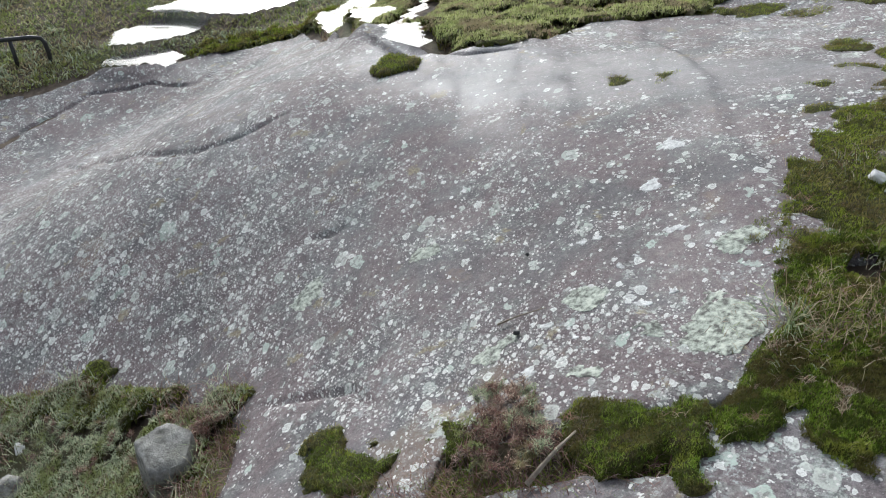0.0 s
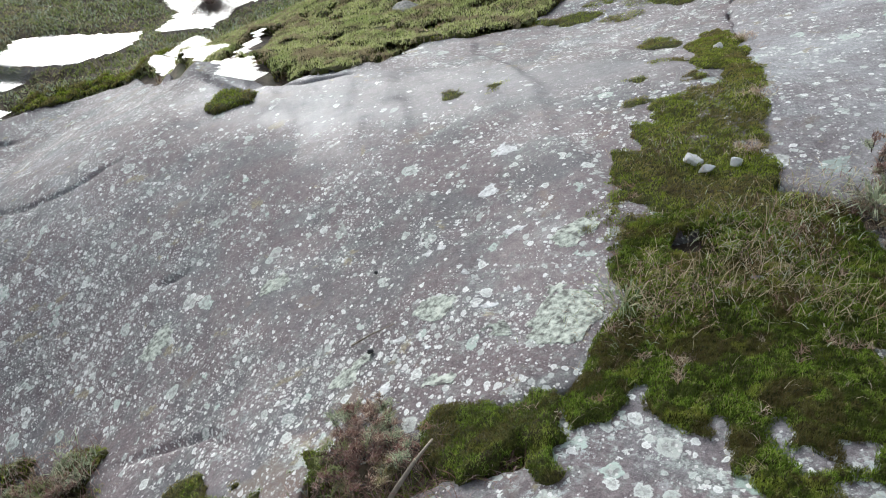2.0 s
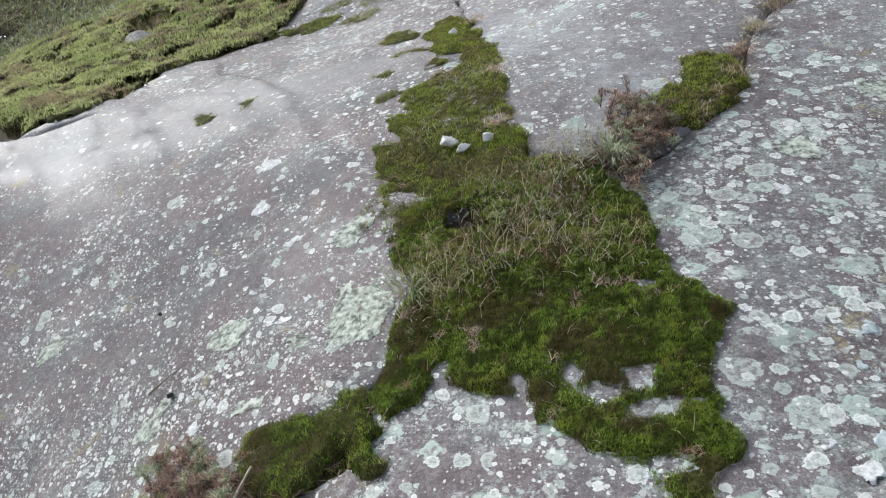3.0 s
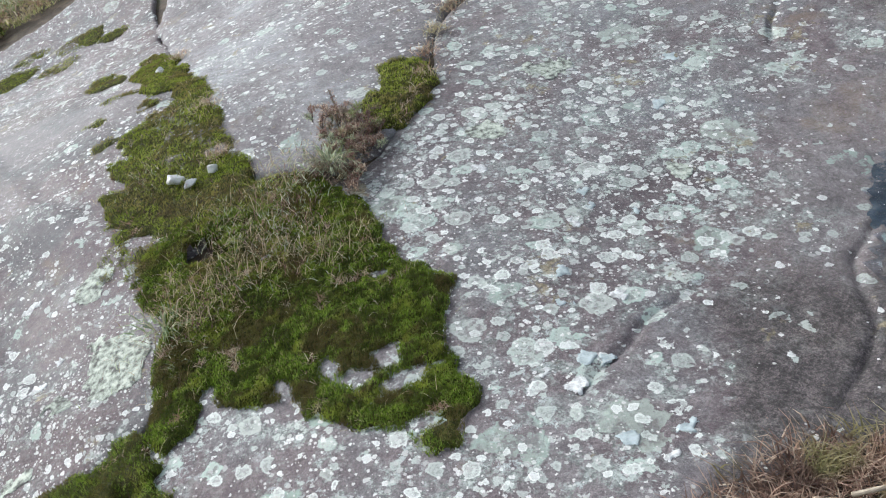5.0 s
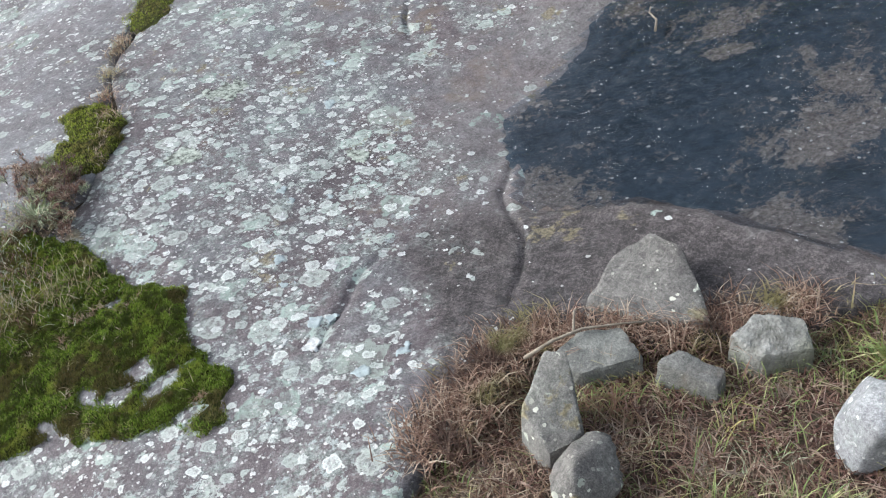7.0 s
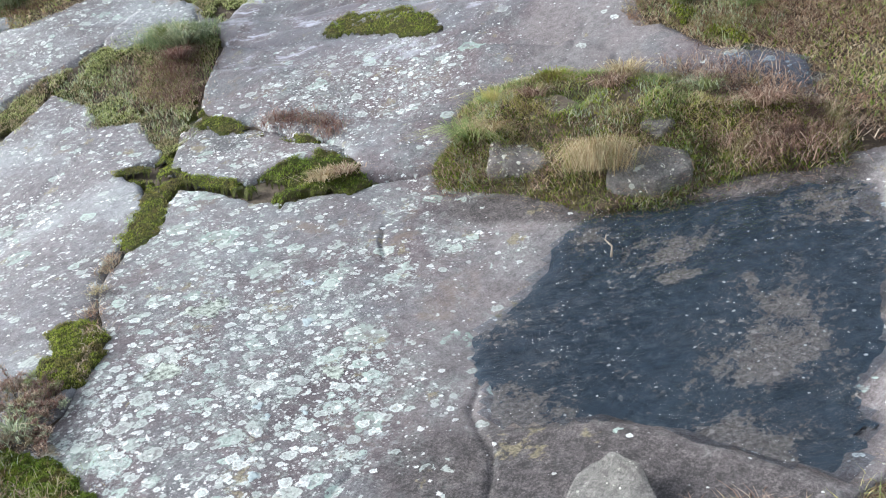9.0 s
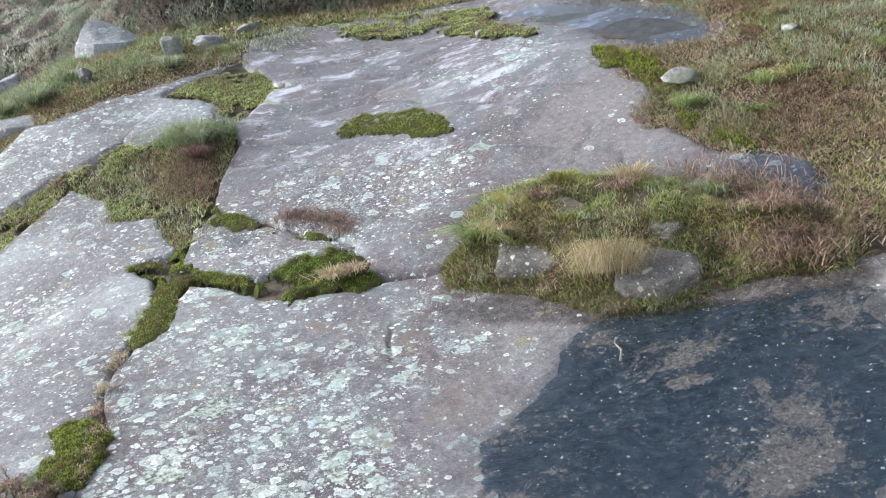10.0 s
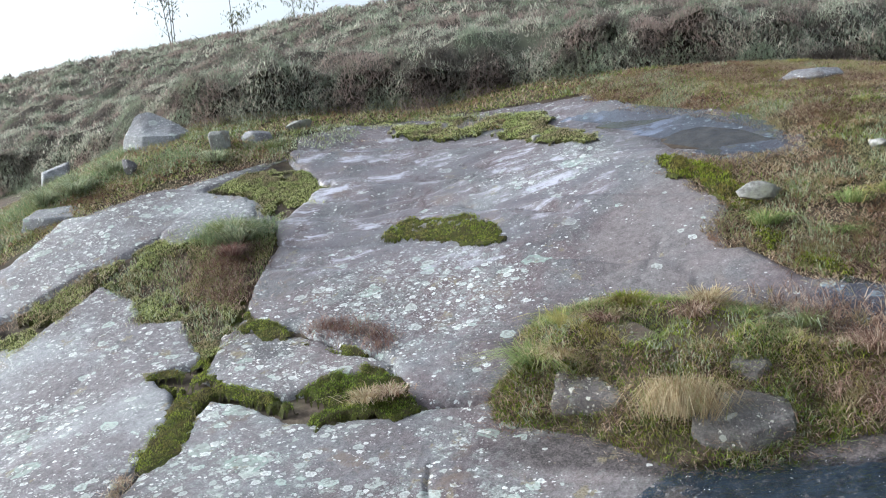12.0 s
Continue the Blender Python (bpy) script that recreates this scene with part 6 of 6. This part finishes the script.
for x, y, tall, count, high, label, m in [
        (3.1, 2.25, 0.25, 1300, 0.13, "withered straw-coloured tussock hanging over the pool", STRAW), (2.5, 6.3, 0.2, 500, 0.05, "grey-green grass tussock in the gully", HEATHERY), (1.68, 8.3, 0.22, 400, 0.02, "grey-green tussock beside a long stone", HEATHERY),
        (2.24, 3.6, 0.08, 260, 0.04, "withered grass on a mossy ledge", STRAW), (2.36, 3.55, 0.07, 200, 0.04, "withered grass on a mossy ledge", BRACKEN), (0.28, 2.62, 0.06, 160, 0.03, "grey-green heather shoots in the crack", HEATHERY),
        (1.75, 0.15, 0.06, 120, 0.0, "green grass tuft among stones", GREEN), (-0.33, 2.08, 0.05, 60, 0.03, "small blue-green tuft in the moss", SEDGE), (-8.4, 9.6, 0.35, 700, 0.0, "dark heather bush beside a puddle", DEAD), (4.62, 2.92, 0.14, 260, 0.0, "bright green grass tuft", GREEN), (5.0, 2.6, 0.14, 200, 0.0, "bright green grass tuft", GREEN), (2.95, 3.05, 0.2, 300, 0.1, "green grass tuft on the bank", GREEN), (2.4, 6.05, 0.16, 260, 0.03, "dead stalks in the gully", DEAD), (1.44, 8.61, 0.26, 420, 0.0, "grey-green tussock in the turf below the heath", HEATHERY), (1.75, 8.5, 0.22, 380, 0.0, "grey-green tussock in the turf below the heath", HEATHERY), (2.09, 8.5, 0.18, 300, 0.0, "grey-green tussock in the turf below the heath", HEATHERY), (2.87, 7.75, 0.18, 320, 0.0, "grey-green tussock beside a grey stone", HEATHERY), (2.52, 6.2, 0.2, 420, 0.03, "grey-green grass tuft in the gully", HEATHERY)]:
    tussock(x, y, tall, count, ground_at(x, y) + high, label, m, 0.0016 if "hanging" in label else 0.0028, -125 if "hanging" in label else None)
for x, y, tall, m, label in [(3.2, 3.15, 0.12, GREEN, "green tussock on the grass bank"), (3.5, 2.95, 0.1, MOSS_HAIR, "yellow-green tuft on the grass bank"), (3.72, 2.6, 0.13, STRAW, "withered tussock on the grass bank"), (3.85, 2.15, 0.12, HEATHERY, "grey-green tussock on the grass bank"), (3.55, 2.55, 0.11, LITTER, "red-brown tuft on the grass bank"), (2.98, 2.9, 0.1, STRAW, "withered tussock on the grass bank"), (3.8, 1.75, 0.12, LITTER, "red-brown tuft on the grass bank"), (3.3, 2.9, 0.1, LITTER, "red-brown tuft on the grass bank")]:
    z = float(bank(np.array([x]), np.array([y]), 0)[0])
    tussock(x, y, tall, 260, z, label, m, 0.0024)["group"] = "tufts on the grass bank"

for k in range(34):                             # low tussocks scattered over the slope
    x, y = rng.uniform(4.4, 8.5), rng.uniform(0.8, 5.5)
    if inside(GRASS_R, np.array([x]), np.array([y]))[0] > 0.1:
        m, what = [(GREEN, "low green grass tussock on the slope"), (STRAW, "low straw-coloured tussock on the slope"), (LITTER, "low clump of red-brown bracken on the slope")][k % 3]
        ob = tussock(x, y, rng.uniform(0.06, 0.11), 230, float(earth(np.array([x]), np.array([y]))[0]), what, m, 0.0036)
        ob["group"] = "tussocks on the slope"

# ---- heath on the hill ----
HX, HY = np.array([0.49, 0.87]), np.array([0.87, -0.49])
EDGE_T, EDGE_S = [-30, -4.9, -3.6, -1.6, 0.8, 2.8, 4.2, 5.1, 40], [16, 12.4, 11.6, 9.4, 9.2, 8.95, 8.3, 8.2, 9.5]


def heath_in(x, y):
    s, t = HX[0] * x + HX[1] * y, HY[0] * x + HY[1] * y
    return s - np.interp(t, EDGE_T, EDGE_S) + fbm(x, y, 1.4, 3, 101) * 0.45


def heath_top(x, y):
    d = heath_in(x, y)
    return earth(x, y) + np.clip(d / 0.5, 0, 1) ** 0.6 * (0.02 + 0.42 * cells(x, y, 0.95, 102) + 0.26 * cells(x, y, 0.45, 105) + 0.12 * fbm(x, y, 0.5, 2, 103)) + (0.5 + 0.45 * np.clip(-(HY[0] * x + HY[1] * y + 4.0) / 7, 0, 1)) * np.clip(d / 12, 0, 1)


heath = empty("heath", 6.0, 12.0, "dense dark heather and gorse covering the hill", "heath", "", "stuff")
hs, ht = np.arange(7.5, 46, 0.22), np.arange(-32, 42, 0.22)
gs, gt = np.meshgrid(hs, ht)
hx, hy = HX[0] * gs + HY[0] * gt, HX[1] * gs + HY[1] * gt
hk = heath_in(hx, hy) > 0.3
idx = np.arange(hx.size).reshape(hx.shape)
cell = hk[:-1, :-1] & hk[1:, :-1] & hk[:-1, 1:] & hk[1:, 1:]
hq = np.stack([idx[:-1, :-1][cell], idx[1:, :-1][cell], idx[1:, 1:][cell], idx[:-1, 1:][cell]], -1)
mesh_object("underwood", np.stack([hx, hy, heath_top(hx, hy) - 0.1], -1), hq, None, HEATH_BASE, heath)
for lo, hi, side, density, tall, wide in ((-0.2, 5, 20, 2800, 0.055, 0.0042), (5, 13, 26, 650, 0.085, 0.009), (13, 36, 36, 180, 0.13, 0.018)):
    n = int((hi - lo) * 2 * side * density)
    s, t = rng.uniform(lo, hi, n), rng.uniform(-side, side, n) + 3
    s = s + np.interp(t, EDGE_T, EDGE_S)
    x, y = HX[0] * s + HY[0] * t, HX[1] * s + HY[1] * t
    on = (heath_in(x, y) > 0.02) & (cells(x, y, 0.85, 102) + 0.5 * cells(x, y, 0.36, 105) + fbm(x, y, 0.4, 2, 104) * 0.3 > 0.38)
    x, y = x[on], y[on]
    n = len(x)
    root = np.stack([x, y, heath_top(x, y) - 0.16 + rng.uniform(0, 0.1, n)], -1)
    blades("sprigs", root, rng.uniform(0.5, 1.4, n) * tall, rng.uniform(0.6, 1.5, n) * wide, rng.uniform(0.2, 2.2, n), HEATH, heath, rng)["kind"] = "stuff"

n = 260000                                       # the front of the heath, from the ground up
t = rng.uniform(-16, 22, n)
s = np.interp(t, EDGE_T, EDGE_S) + rng.uniform(-0.6, 1.0, n)
x, y = HX[0] * s + HY[0] * t, HX[1] * s + HY[1] * t
on = (heath_in(x, y) > 0.0) & (heath_in(x, y) < 0.7)
x, y = x[on], y[on]
n = len(x)
low = earth(x, y)
root = np.stack([x, y, low + rng.uniform(0, 1, n) * (heath_top(x, y) - low)], -1)
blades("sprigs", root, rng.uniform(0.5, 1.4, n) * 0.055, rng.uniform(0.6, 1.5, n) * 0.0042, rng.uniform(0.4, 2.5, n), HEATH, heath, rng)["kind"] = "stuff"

# ---- saplings on the skyline ----
def sapling(x, y, tall, stems, leaves, spread, seed, label):
    r = np.random.default_rng(seed)
    z = float(earth(np.array([x]), np.array([y]))[0])
    tree = new("sapling")
    tree.location = (x, y, z)
    tree.empty_display_size = 0.2
    tagged(tree, label, "tree", "saplings on the skyline")
    pts = []
    for s in range(stems):
        top = np.array([x + r.normal(0, 0.25) * stems, y + r.normal(0, 0.2), z + tall * r.uniform(0.8, 1.0)])
        f = np.linspace(0, 1, 9)[:, None]
        line = np.array([x + 0.12 * s, y, z - 0.1]) * (1 - f) + top * f + np.c_[np.sin(f * 5 + s) * 0.07, np.cos(f * 4) * 0.05, 0 * f]
        tube("trunk", line, np.linspace(0.018, 0.006, 9), BARK, tree, 6)
        for b in range(9):
            k = r.integers(3, 9)
            a, up = r.uniform(0, 2 * np.pi), r.uniform(0.3, 0.9)
            ln = spread * r.uniform(0.4, 1.0)
            tip = line[k] + ln * np.array([np.cos(a), np.sin(a), up])
            g = np.linspace(0, 1, 5)[:, None]
            limb = line[k] * (1 - g) + tip * g + np.c_[0 * g, 0 * g, 0.12 * ln * np.sin(g * 3)]
            tube("limb", limb, np.linspace(0.008, 0.003, 5), BARK, tree, 5)
            pts.append(limb[1:] + r.normal(0, 0.05, (4, 3)))
    pts = np.concatenate(pts)
    pick = pts[r.integers(0, len(pts), leaves)] + r.normal(0, 0.13, (leaves, 3))
    blades("leaves", pick, r.uniform(0.05, 0.11, leaves), r.uniform(0.01, 0.02, leaves), r.uniform(0.2, 1.5, leaves), LEAF, tree, r)


sapling(7.3, 25.2, 4.6, 3, 260, 0.8, 1, "thin nearly bare sapling with several stems")
sapling(9.1, 24.9, 4.0, 1, 700, 0.9, 2, "slender leafy sapling against the sky")
sapling(10.9, 24.2, 3.2, 2, 700, 0.7, 3, "low leafy sapling against the sky")
